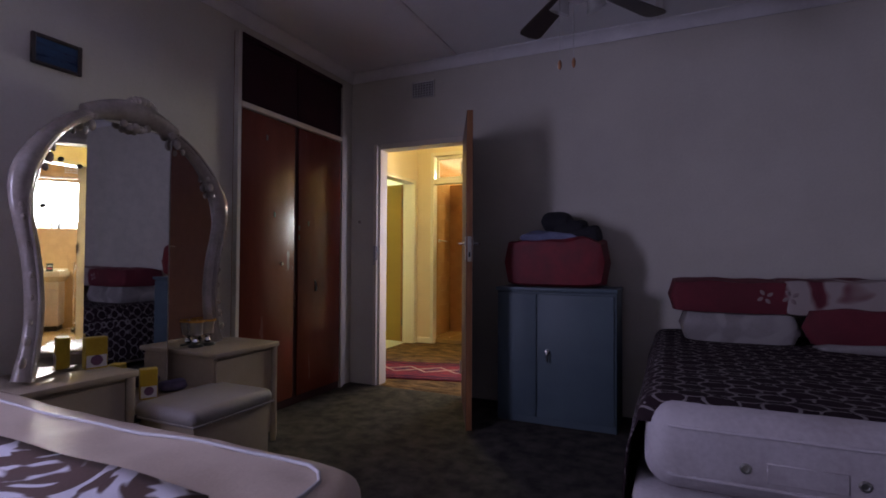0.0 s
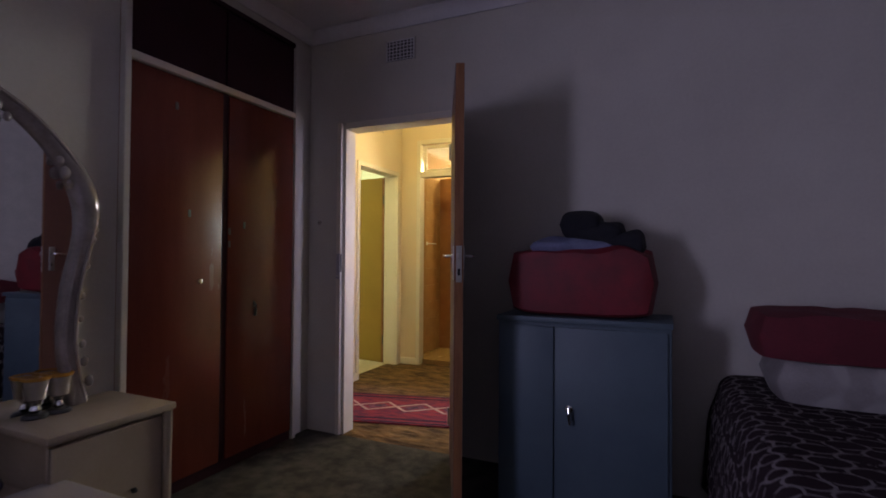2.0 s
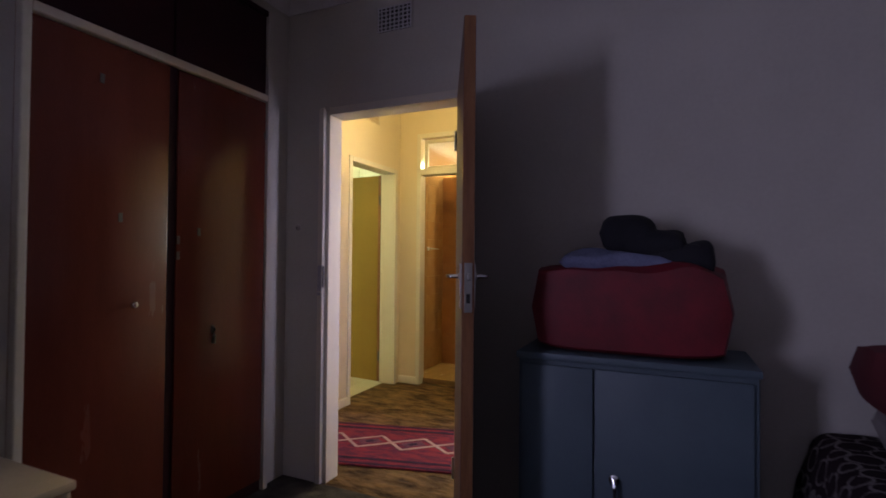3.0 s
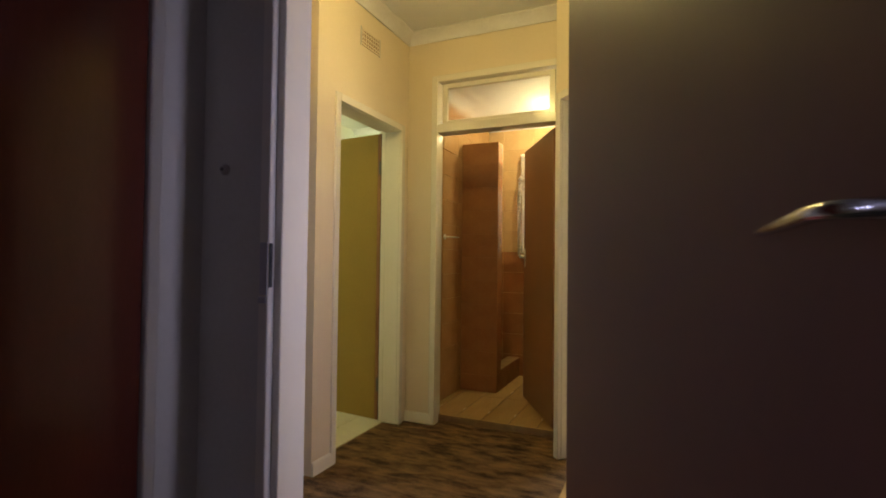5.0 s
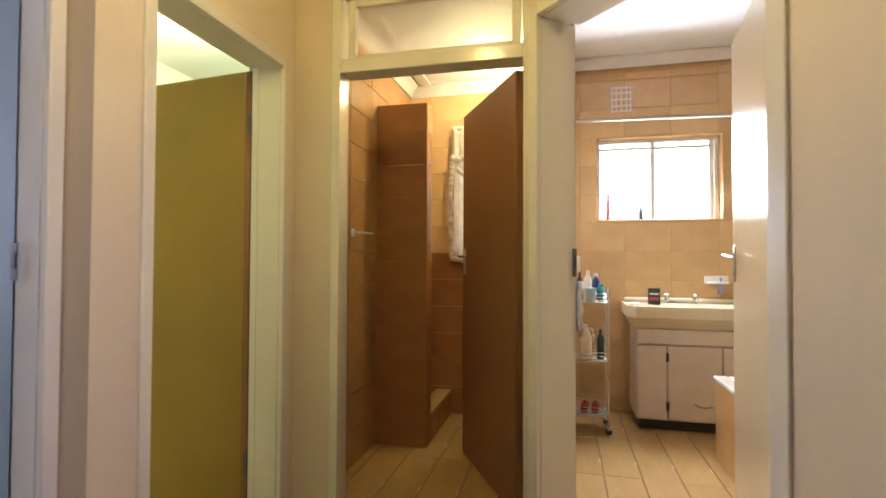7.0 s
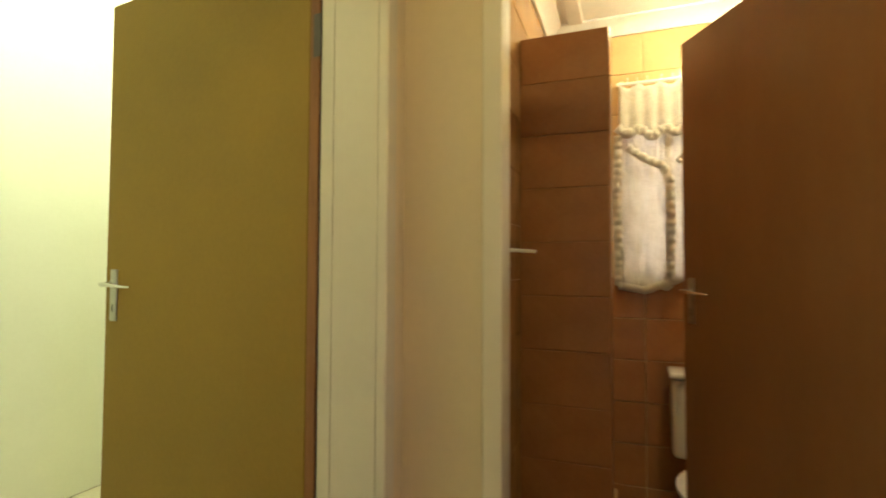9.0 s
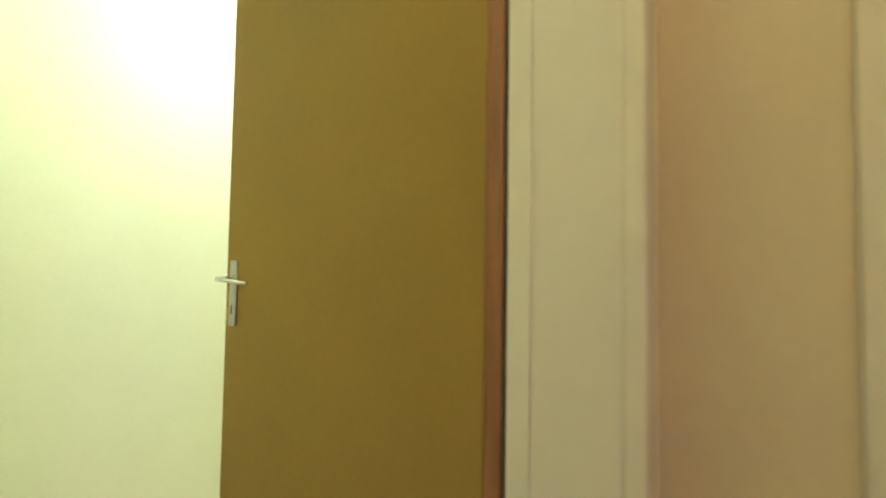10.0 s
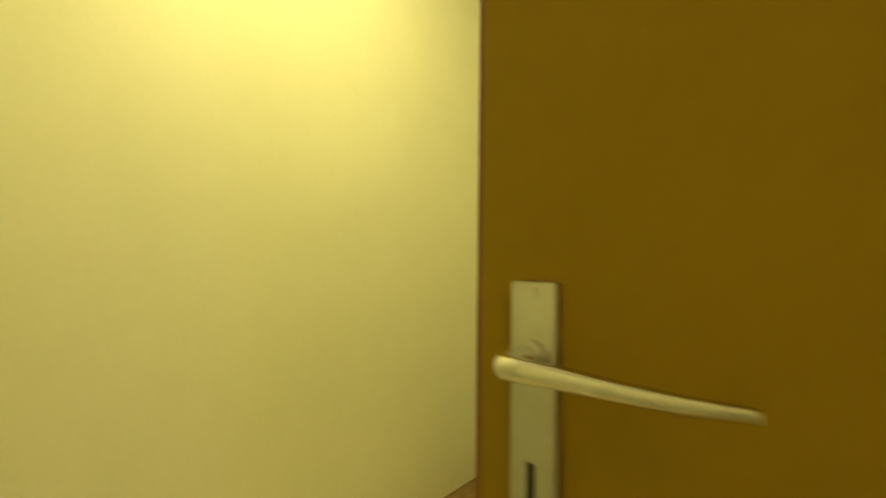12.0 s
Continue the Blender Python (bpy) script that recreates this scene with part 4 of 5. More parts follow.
for y0, y1, z0, z1 in ((-0.105, -0.088, 0, 0.14), (0.088, 0.105, 0, 0.14), (-0.088, 0.088, 0, 0.014), (-0.088, 0.088, 0.124, 0.14)):
    part("frame", block(0, 0.018, y0, y1, z0, z1, 0.003, 1), M["blade"], pic, "thin dark wooden frame")


# ceiling fan
fan = thing("ceiling_fan", "dark-bladed ceiling fan with lamp cups and pull chains", "ceiling fan", (0.276, 2.915, 2.36), 0)
part("rod", bar((0, 0, 0.08), (0, 0, 0.35), 0.012), M["steel"], fan)
part("canopy", moved(lathe([(0.03, 0), (0.065, 0.03), (0.07, 0.05)], 20), pose(0, 0, 0.31)), M["steel"], fan)
part("motor", lathe([(0.03, -0.03), (0.09, -0.02), (0.115, 0.01), (0.115, 0.05), (0.08, 0.075), (0.02, 0.085)], 28), M["steel"], fan, "brushed motor housing")
for k in range(5):
    m = pose(0, 0, 0, 0, 0, 72 * k + 55.7)
    bl = moved(prism([(0.17, -0.045), (0.545, -0.064), (0.578, -0.050), (0.588, 0.0), (0.578, 0.050), (0.545, 0.064), (0.17, 0.045)], -0.003, 0.003), m @ pose(0, 0, 0.005, 10, 0, 0))
    b = part("blade", bl, M["blade"], fan, "dark wooden blade")
    part("bracket", moved(block(0.10, 0.21, -0.018, 0.018, 0.0, 0.008, 0.002, 1), m), M["steel"], b)
for k in range(3):
    m = pose(0, 0, 0, 0, 0, 120 * k + 40)
    cup = part("lamp_cup", moved(lathe([(0.02, 0), (0.025, -0.03), (0.045, -0.075), (0.05, -0.085), (0.046, -0.084), (0.02, -0.03)], 18), m @ pose(0.06, 0, -0.03, 0, -28, 0)), M["frosted"], fan, "frosted glass lamp cup")
for y in (-0.079, -0.016):
    ch = part("pull_chain", bar((y, -0.02, -0.03), (y, -0.02, -0.35), 0.0015, 6), M["steel"], fan)
    part("chain_bob", moved(lathe([(0.003, 0), (0.008, 0.01), (0.009, 0.03), (0.003, 0.045)], 10), pose(y, -0.02, -0.395)), M["leaf_edge"], ch, "turned wooden bob")

# ---- beds ----


def lattice_mat(name, ground, line, scale, width):
    """Woven cloth printed with a trellis of broken pale rings on a dark ground."""
    m = mat(name, ground, tuple(c * 0.6 for c in ground), rough=0.9, scale=5, fine=150, bump=0.4, spec=0.15)
    nt = m.node_tree

    def maths(op, a, b):
        x = nt.nodes.new("ShaderNodeMath")
        x.operation = op
        for k, v in enumerate((a, b)):
            if isinstance(v, (int, float)):
                x.inputs[k].default_value = v
            else:
                nt.links.new(v, x.inputs[k])
        return x.outputs[0]
    p = nt.nodes["Principled BSDF"]
    src = p.inputs["Base Color"].links[0].from_socket
    co = nt.nodes.new("ShaderNodeTexCoord")
    no = nt.nodes.new("ShaderNodeTexNoise")
    no.inputs["Scale"].default_value, no.inputs["Detail"].default_value = 9, 2
    nt.links.new(co.outputs["Object"], no.inputs["Vector"])
    fine = nt.nodes.new("ShaderNodeTexNoise")
    fine.inputs["Scale"].default_value = 38
    nt.links.new(co.outputs["Object"], fine.inputs["Vector"])
    mp = nt.nodes.new("ShaderNodeMapping")
    mp.inputs["Scale"].default_value, mp.inputs["Rotation"].default_value = (0.80, 1.15, 1), (0, 0, radians(45))
    nt.links.new(co.outputs["Object"], mp.inputs["Vector"])
    vo = nt.nodes.new("ShaderNodeTexVoronoi")
    vo.inputs["Scale"].default_value, vo.inputs["Randomness"].default_value = scale, 0.10
    nt.links.new(mp.outputs["Vector"], vo.inputs["Vector"])
    wob = maths("MULTIPLY_ADD", no.outputs["Fac"], 0.08)
    wob.node.inputs[2].default_value = 0.45
    off_ring = maths("ABSOLUTE", maths("SUBTRACT", vo.outputs["Distance"], wob), 0)
    hit = maths("LESS_THAN", off_ring, maths("MULTIPLY", fine.outputs["Fac"], width))
    found = maths("MULTIPLY", hit, maths("GREATER_THAN", fine.outputs["Fac"], 0.38))
    mx = nt.nodes.new("ShaderNodeMixRGB")
    nt.links.new(found, mx.inputs["Fac"])
    nt.links.new(src, mx.inputs["Color1"])
    mx.inputs["Color2"].default_value = (*line, 1)
    nt.links.new(mx.outputs["Color"], p.inputs["Base Color"])
    return m


def swirl_mat(name, ground, pale, scale=5.0, cut=0.56, dist=2.5):
    """Cloth printed with broad pale feathery swirls on a dark ground."""
    m = mat(name, ground, tuple(c * 0.75 for c in ground), rough=0.8, scale=6, fine=140, bump=0.3)
    nt = m.node_tree
    p = nt.nodes["Principled BSDF"]
    src = p.inputs["Base Color"].links[0].from_socket
    co = nt.nodes.new("ShaderNodeTexCoord")
    no = nt.nodes.new("ShaderNodeTexNoise")
    no.inputs["Scale"].default_value, no.inputs["Distortion"].default_value, no.inputs["Detail"].default_value = scale, dist, 1.5
    nt.links.new(co.outputs["Object"], no.inputs["Vector"])
    cr = nt.nodes.new("ShaderNodeValToRGB")
    cr.color_ramp.elements[0].position, cr.color_ramp.elements[1].position = cut, cut + 0.06
    nt.links.new(no.outputs["Fac"], cr.inputs["Fac"])
    mx = nt.nodes.new("ShaderNodeMixRGB")
    nt.links.new(cr.outputs["Color"], mx.inputs["Fac"])
    nt.links.new(src, mx.inputs["Color1"])
    mx.inputs["Color2"].default_value = (*pale, 1)
    nt.links.new(mx.outputs["Color"], p.inputs["Base Color"])
    return m


M["sheet"] = lattice_mat("dark_ringed_bedsheet", (0.030, 0.017, 0.021), (0.20, 0.175, 0.175), 11.0, 0.085)
M["mattress"] = mat("quilted_white_ticking", (0.47, 0.43, 0.44), (0.35, 0.31, 0.31), rough=0.7, scale=3.5, fine=60, bump=0.25)
M["satin"] = mat("fawn_satin", (0.52, 0.42, 0.34), (0.43, 0.34, 0.27), rough=0.4, scale=5, fine=120, bump=0.15)
M["quilt"] = swirl_mat("brown_quilt_with_white_swirls", (0.10, 0.05, 0.038), (0.62, 0.60, 0.66), 3.6, 0.50, 4.5)
M["duvet"] = swirl_mat("maroon_and_cream_plush", (0.13, 0.014, 0.024), (0.34, 0.28, 0.26), 3.4, 0.44, 0.8)
M["petal"] = plain("dull_pink_print", (0.27, 0.20, 0.19), 0.8)
M["maroon"] = mat("maroon_plush", (0.14, 0.016, 0.026), (0.10, 0.011, 0.018), rough=0.85, scale=7, fine=150, bump=0.4)
M["cream_cloth"] = swirl_mat("cream_cotton", (0.30, 0.27, 0.26), (0.34, 0.31, 0.295), 4.0, 0.5, 1.0)
M["black_cloth"] = mat("black_cloth", (0.016, 0.016, 0.022), (0.008, 0.008, 0.012), rough=0.9, scale=8, fine=150, bump=0.4)
M["blue_cloth"] = mat("grey_blue_cloth", (0.20, 0.22, 0.34), (0.12, 0.13, 0.22), rough=0.85, scale=9, fine=150, bump=0.4)


def draped(x0, x1, y0, y1, z, drops, n=40, seed=0, sag=0.012, r=0.05, corner=0.0):
    """A cloth over a flat top with rounded edges and folds; drops: how far it hangs at x0, x1, y0, y1. corner: radius of the x1, y1 corner."""
    bm = bmesh.new()

    def axis(a, b, da, db):
        pts = []
        if da:
            pts += [(a, -da * k / 9, -1) for k in range(9, 0, -1)]
            pts += [(a + r * (1 - math.cos(math.pi / 2 * k / 5)), 0, 0) for k in range(5)]
        c, d = a + (r if da else 0), b - (r if db else 0)
        pts += [(c + (d - c) * k / n, 0, 0) for k in range(n + 1)]
        if db:
            pts += [(b - r * (1 - math.cos(math.pi / 2 * k / 5)), 0, 0) for k in range(4, -1, -1)]
            pts += [(b, -db * k / 9, 1) for k in range(1, 10)]
        return pts
    gx, gy = axis(x0, x1, drops[0], drops[1]), axis(y0, y1, drops[2], drops[3])
    grid = []
    for x, dx, sx in gx:
        row = []
        for y, dy, sy in gy:
            drop = min(dx, dy)
            edge = min((x - x0) if drops[0] else 9, (x1 - x) if drops[1] else 9, (y - y0) if drops[2] else 9, (y1 - y) if drops[3] else 9)
            near = 1 - min(max(edge, 0), r) / r
            lower = r * (1 - math.sqrt(max(0, 1 - near * near)))
            w = noise.noise(Vector((x * 3 + seed, y * 3, 0.3))) * sag + noise.noise(Vector((x * 11, y * 11 + seed, 0.7))) * sag * 0.4
            px, py = x, y
            u, v = 1 - (x1 - x) / (corner or 1), 1 - (y1 - y) / (corner or 1)
            if corner and u > 0 and v > 0:
                px = x1 - corner + corner * u * math.sqrt(1 - v * v / 2)
                py = y1 - corner + corner * v * math.sqrt(1 - u * u / 2)
            if dx < 0:
                px += sx * (0.10 * -dx * abs(noise.noise(Vector((y * 6 + seed, dx * 0.5, 1.0)))) + 0.02 * -dx + 0.032 * min(1, -dx / 0.12))
            if dy < 0:
                py += sy * (0.10 * -dy * abs(noise.noise(Vector((x * 6 + seed, dy * 0.5, 2.0)))) + 0.02 * -dy)
            row.append(bm.verts.new((px, py, z + w * (1 - near) - lower + drop)))
        grid.append(row)
    for i in range(len(gx) - 1):
        for j in range(len(gy) - 1):
            bm.faces.new((grid[i][j], grid[i + 1][j], grid[i + 1][j + 1], grid[i][j + 1]))
    return bm


def thick(ob, t=0.006):
    s = ob.modifiers.new("thickness", "SOLIDIFY")
    s.thickness, s.offset = t, 1.0
    return ob


# bed by the far wall
bed = thing("bed", "double bed with bare quilted mattress and base", "bed", (1.32, 3.34, 0))
part("base", block(-0.78, 0.74, -0.99, 0.92, 0.06, 0.335, 0.03, 3), M["mattress"], bed, "pale quilted bed base")
mt = part("mattress", block(-0.745, 0.74, -0.965, 0.92, 0.335, 0.622, 0.09, 7), M["mattress"], bed, "white quilted mattress")
part("label_patch", block(-0.40, -0.20, -0.968, -0.963, 0.42, 0.48, 0.002, 1), M["mattress"], mt, "stitched cloth label")
for z in (0.556, 0.40):
    part("piping", tube([(-0.70, -0.930, z), (-0.66, -0.966, z), (0.70, -0.966, z)], 0.006, 8), M["mattress"], mt, "stitched border cord")
for x in (-0.455, -0.165, 0.13, 0.42):
    v = part("mattress_vent", moved(lathe([(0.016, 0), (0.016, 0.004), (0.010, 0.006), (0.009, 0.003)], 16), pose(x, -0.964, 0.455, 90, 0, 0)), M["steel"], mt, "round metal air vent")
for x in (-0.66, 0.66):
    for y in (-0.84, 0.84):
        part("leg", bar((x, y, 0), (x, y, 0.06), 0.025, 12, ), M["black"], bed)
thick(single("bedsheet", draped(0.558, 2.075, 2.415, 4.27, 0.628, (0.46, 0, 0.004, 0), n=50, seed=4, r=0.075), M["sheet"], "dark brown ringed bedsheet hanging over the mattress", "bedsheet", smooth=60))
single("pillow", cushion(0.60, 0.44, 0.18, n=20, puff=0.3, seed=3, lump=0.012, edge=0.55), M["cream_cloth"], "cream cotton pillow lying on the bed", "pillow", at=(1.0, 4.0, 0.622), turn=1, group="pillows", smooth=60)
single("pillow", cushion(0.66, 0.42, 0.17, n=20, puff=0.3, seed=8, lump=0.012, edge=0.5), M["cream_cloth"], "cream cotton pillow lying under the blanket", "pillow", at=(1.70, 4.02, 0.622), turn=-2, group="pillows", smooth=60)
duvet = thing("folded_blanket", "maroon and cream plush blanket folded on the pillows", "blanket", (1.39, 4.0, 0.79))
part("plain_fold", moved(cushion(0.66, 0.47, 0.19, n=26, puff=0.22, seed=5, lump=0.016, edge=0.55), pose(-0.42, 0, 0)), M["maroon"], duvet, "plain maroon end", smooth=60)
part("patterned_fold", moved(cushion(0.96, 0.48, 0.20, n=30, puff=0.2, seed=15, lump=0.02, edge=0.55), pose(0.26, 0.0, -0.002)), M["duvet"], duvet, "cream part with maroon patches", smooth=60)
part("hanging_fold", moved(cushion(0.95, 0.12, 0.20, n=24, puff=0.25, seed=25, lump=0.02, edge=0.4), pose(0.36, -0.25, -0.145, -6, 0, 2)), M["maroon"], duvet, "maroon fold hanging over the pillow", smooth=60)
part("hem", moved(cushion(0.95, 0.10, 0.055, n=20, puff=0.3, seed=29, lump=0.008, edge=0.4), pose(0.40, -0.27, -0.168, 0, 0, 2)), M["cream_cloth"], duvet, "cream hem", smooth=60)
for cx in (-0.27, -0.155):
    for k in range(4):
        a = math.pi / 2 * k + 0.5
        petal = bmesh.new()
        bmesh.ops.create_icosphere(petal, subdivisions=1, radius=0.018, matrix=Matrix.Translation((cx + 0.026 * math.cos(a), -0.232, 0.105 + 0.026 * math.sin(a))) @ Matrix.Rotation(-a, 4, "Y") @ Matrix.Diagonal((1.0, 0.25, 0.6, 1)))
        part("printed_petal", petal, M["petal"], duvet)

# bed before the camera
near = thing("bed", "double bed made up with a fawn and brown quilt", "bed", (-0.92, 0.80, 0))
part("base", block(-0.94, 0.94, -0.68, 0.68, 0.06, 0.33, 0.02, 2), M["satin"], near)
part("mattress", block(-0.94, 0.94, -0.68, 0.68, 0.33, 0.60, 0.05, 4), M["mattress"], near)
for x in (-0.85, 0.85):
    for y in (-0.6, 0.6):
        part("leg", bar((x, y, 0), (x, y, 0.06), 0.025, 12), M["black"], near)
M["piping"] = plain("pale_cord", (0.46, 0.44, 0.44), 0.7)
q = thing("quilt", "fawn satin quilt with white piping and brown swirl panel", "quilt", (0, 0, 0))
thick(part("border", draped(-1.87, 0.10, 0.10, 1.565, 0.622, (0, 0.42, 0, 0.42), n=44, seed=2, sag=0.016, r=0.08, corner=0.20), M["satin"], q, "fawn satin border", smooth=60), 0.01)
panel = bmesh.new()
n = 30
rows_ = [[panel.verts.new((-1.86 + 1.72 * i / n, 0.12 + 1.16 * j / n, 0.634 + noise.noise(Vector(((-1.86 + 1.72 * i / n) * 3 + 2, (0.12 + 1.16 * j / n) * 3, 0.3))) * 0.016)) for j in range(n + 1)] for i in range(n + 1)]
for i in range(n):
    for j in range(n):
        panel.faces.new((rows_[i][j], rows_[i + 1][j], rows_[i + 1][j + 1], rows_[i][j + 1]))
thick(part("panel", panel, M["quilt"], q, "brown panel with white feathery swirls", smooth=60), 0.006)
cord = [(-1.86 + 0.09 * k, 1.425 + 0.0028 * k + 0.002 * math.sin(k * 1.7)) for k in range(20)] + [(-0.06, 1.475), (-0.02, 1.455), (0.01, 1.42), (0.018, 1.36), (0.02, 1.1), (0.02, 0.7), (0.02, 0.2)]
part("piping", tube([(x, y, 0.636 + noise.noise(Vector((x * 3 + 2, y * 3, 0.3))) * 0.016) for x, y in cord], 0.0045, 8), M["piping"], q, "pale corded piping")

# bag and clothes on the cabinet
bag = thing("duffel_bag", "bulging dark red nylon bag on the cabinet", "bag", (-0.055, 4.06, 0.905))
part("body", cushion(0.70, 0.34, 0.33, n=26, puff=0.28, seed=11, lump=0.03, edge=0.55), M["red_bag"], bag)
part("seam", tube([(-0.30, -0.02, 0.300), (-0.1, -0.03, 0.318), (0.15, -0.02, 0.318), (0.28, 0.0, 0.300)], 0.004, 8), M["red_bag"], bag)
single("folded_shirt", cushion(0.42, 0.28, 0.09, n=20, puff=0.4, seed=21, lump=0.03), M["blue_cloth"], "crumpled grey-blue shirt on the bag", "shirt", at=(-0.10, 4.06, 1.195), turn=8, smooth=70)
cl = bmesh.new()
for x, y, z, sx, sy, sz, s in ((-0.03, 0, 0.035, 0.20, 0.20, 0.15, 31), (0.06, 0.0, 0.015, 0.22, 0.20, 0.11, 34), (0.145, 0.0, -0.015, 0.18, 0.20, 0.09, 32), (0.205, -0.01, -0.065, 0.11, 0.18, 0.14, 33)):
    c = moved(cushion(sx, sy, sz, n=16, puff=0.62, seed=s, lump=0.022, edge=0.1), Matrix.Translation((x, y, z)))
    tmp = bpy.data.meshes.new("tmp")
    c.to_mesh(tmp)
    c.free()
    cl.from_mesh(tmp)
    bpy.data.meshes.remove(tmp)
single("jersey", cl, M["black_cloth"], "bundled black jersey thrown over the bag", "jersey", at=(-0.02, 4.06, 1.235), turn=-4, smooth=70)

# ---- hall ----
M["rug_motif"] = mat("plum_and_rose_wool", (0.20, 0.06, 0.09), (0.06, 0.03, 0.06), rough=0.95, scale=30, fine=160, bump=0.6, spec=0.1)
M["rug"] = mat("crimson_woven_wool", (0.24, 0.030, 0.045), (0.10, 0.020, 0.045), rough=0.95, scale=14, fine=160, bump=0.7, ramp=(0.4, 0.6), stretch=(0.6, 1.6, 1), spec=0.1)
M["rug_band"] = mat("pale_pink_wool", (0.50, 0.34, 0.30), (0.36, 0.22, 0.20), rough=0.95, scale=20, fine=160, bump=0.6, spec=0.1)
M["rug_dark"] = mat("dark_plum_wool", (0.05, 0.022, 0.05), (0.03, 0.014, 0.03), rough=0.95, scale=20, fine=160, bump=0.6, spec=0.1)
rug = thing("hall_rug", "crimson woven rug with pale diamond bands on the carpet", "rug", (-1.45, 4.985, 0.0), 14)
part("woven_field", block(-0.70, 0.70, -0.36, 0.36, 0.001, 0.012, 0.004, 1), M["rug"], rug)
for k in range(5):
    cx = -0.60 + 0.30 * k
    ring = [(cx - 0.15, 0.02), (cx + 0.055, 0.13), (cx + 0.15, 0.02), (cx - 0.055, -0.09)]
    for i in range(4):
        p, q2 = Vector((*ring[i], 0)), Vector((*ring[(i + 1) % 4], 0))
        d = (q2 - p).normalized()
        s = Vector((-d.y, d.x, 0)) * 0.011
        part("woven_band", prism([tuple((p - s)[:2]), tuple((q2 - s)[:2]), tuple((q2 + s)[:2]), tuple((p + s)[:2])], 0.0122, 0.0142 + 0.0004 * (i % 2) + 0.0002 * k), M["rug_band"], rug)
    part("woven_motif", prism([(cx - 0.085, 0.02), (cx + 0.035, 0.085), (cx + 0.085, 0.02), (cx - 0.035, -0.045)], 0.0122, 0.0134), M["rug_motif"], rug, "mottled plum lozenge")
    part("woven_motif", prism([(cx - 0.03, 0.02), (cx + 0.012, 0.05), (cx + 0.03, 0.02), (cx - 0.012, -0.01)], 0.0134, 0.0142), M["rug_dark"], rug)
for y0, y1 in ((-0.345, -0.325), (-0.28, -0.25), (0.25, 0.28), (0.325, 0.345)):
    part("woven_stripe", block(-0.69, 0.69, y0, y1, 0.0122, 0.0134), M["rug_dark"], rug)

# out-of-view fitting made up to go with the hall fill bulb
hl = thing("added_ceiling_light", "plain bulb holder added on the hall ceiling, out of view", "ceiling light", (-1.62, 5.28, 2.80))
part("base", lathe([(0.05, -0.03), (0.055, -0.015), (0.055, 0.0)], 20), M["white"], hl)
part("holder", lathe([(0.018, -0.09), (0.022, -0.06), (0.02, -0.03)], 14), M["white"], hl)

# ---- shower room ----
partition = thing("wall_shower_partition", "tiled shower partition, its shade put into darker brown tiles", "wall", (0, 0, 0), kind="structure")
# unlit front of the partition, shaded by its tile and grout colour
part("core", block(-2.286, -1.961, 7.281, 7.40, TF, 2.168), M["shaded_grout"], partition)
tiles(partition, (-2.284, 7.281, TF), (1, 0, 0), (0, 0, 1), 0.323, 2.118, 0.325, 0.20, M["shaded_tile"], name="wall_tile", row0=0.06, gap=0.0016, proud=0.003)
tiles(partition, (-1.961, 7.281, TF), (0, 1, 0), (0, 0, 1), 0.119, 2.118, 0.12, 0.20, M["shaded_tile"], name="wall_tile", row0=0.06, gap=0.0016, proud=0.003)
tiles(partition, (-2.284, 7.281, 2.168), (1, 0, 0), (0, 1, 0), 0.323, 0.119, 0.24, 0.12, M["shaded_tile"], name="wall_tile")
kerb = thing("shower_kerb", "low tan tiled kerb of the shower, shade put into its browner side", "shower kerb", (0, 0, 0), kind="structure")
# kerb top keeps the tan tile; its shaded side is coloured darker
part("core", block(-2.075, -1.961, 7.40, 8.0, TF, 0.224), M["shaded_grout"], kerb)
tiles(kerb, (-2.075, 7.40, 0.224), (1, 0, 0), (0, 1, 0), 0.114, 0.6, 0.114, 0.20, M["wall_tile"], name="kerb_tile")
tiles(kerb, (-1.961, 7.40, TF), (0, 1, 0), (0, 0, 1), 0.6, 0.174, 0.20, 0.174, M["shaded_tile"], name="kerb_tile")

arm = thing("towel_arm", "thin white towel arm on the tiled wall", "towel rail", (-2.290, 6.90, 1.345))
part("rod", tube([(0.006, 0, 0.004), (0.07, 0, 0.002), (0.13, 0, -0.002)], [0.007, 0.006, 0.005], 10), M["white"], arm)
part("rosette", moved(lathe([(0.022, 0), (0.022, 0.006), (0.010, 0.012)], 16), pose(0.006, 0, 0.004, 0, 90, 0)), M["white"], arm)


def backdrop(name, x0, x1, y, z0, z1, color, power):
    m = bpy.data.materials.new("bright_overcast_sky")
    m.use_nodes = True
    p = m.node_tree.nodes["Principled BSDF"]
    p.inputs["Base Color"].default_value = (0, 0, 0, 1)
    p.inputs["Emission Color"].default_value, p.inputs["Emission Strength"].default_value = (*color, 1), power
    bm = bmesh.new()
    bm.faces.new([bm.verts.new(c) for c in ((x0, y, z0), (x1, y, z0), (x1, y, z1), (x0, y, z1))])
    return single(name, bm, m, "bright hazy sky outside the windows", "sky", "structure", smooth=None)


backdrop("backdrop", -9, 8, 12.5, 0.5, 9, (1.0, 0.97, 0.95), 9.0)


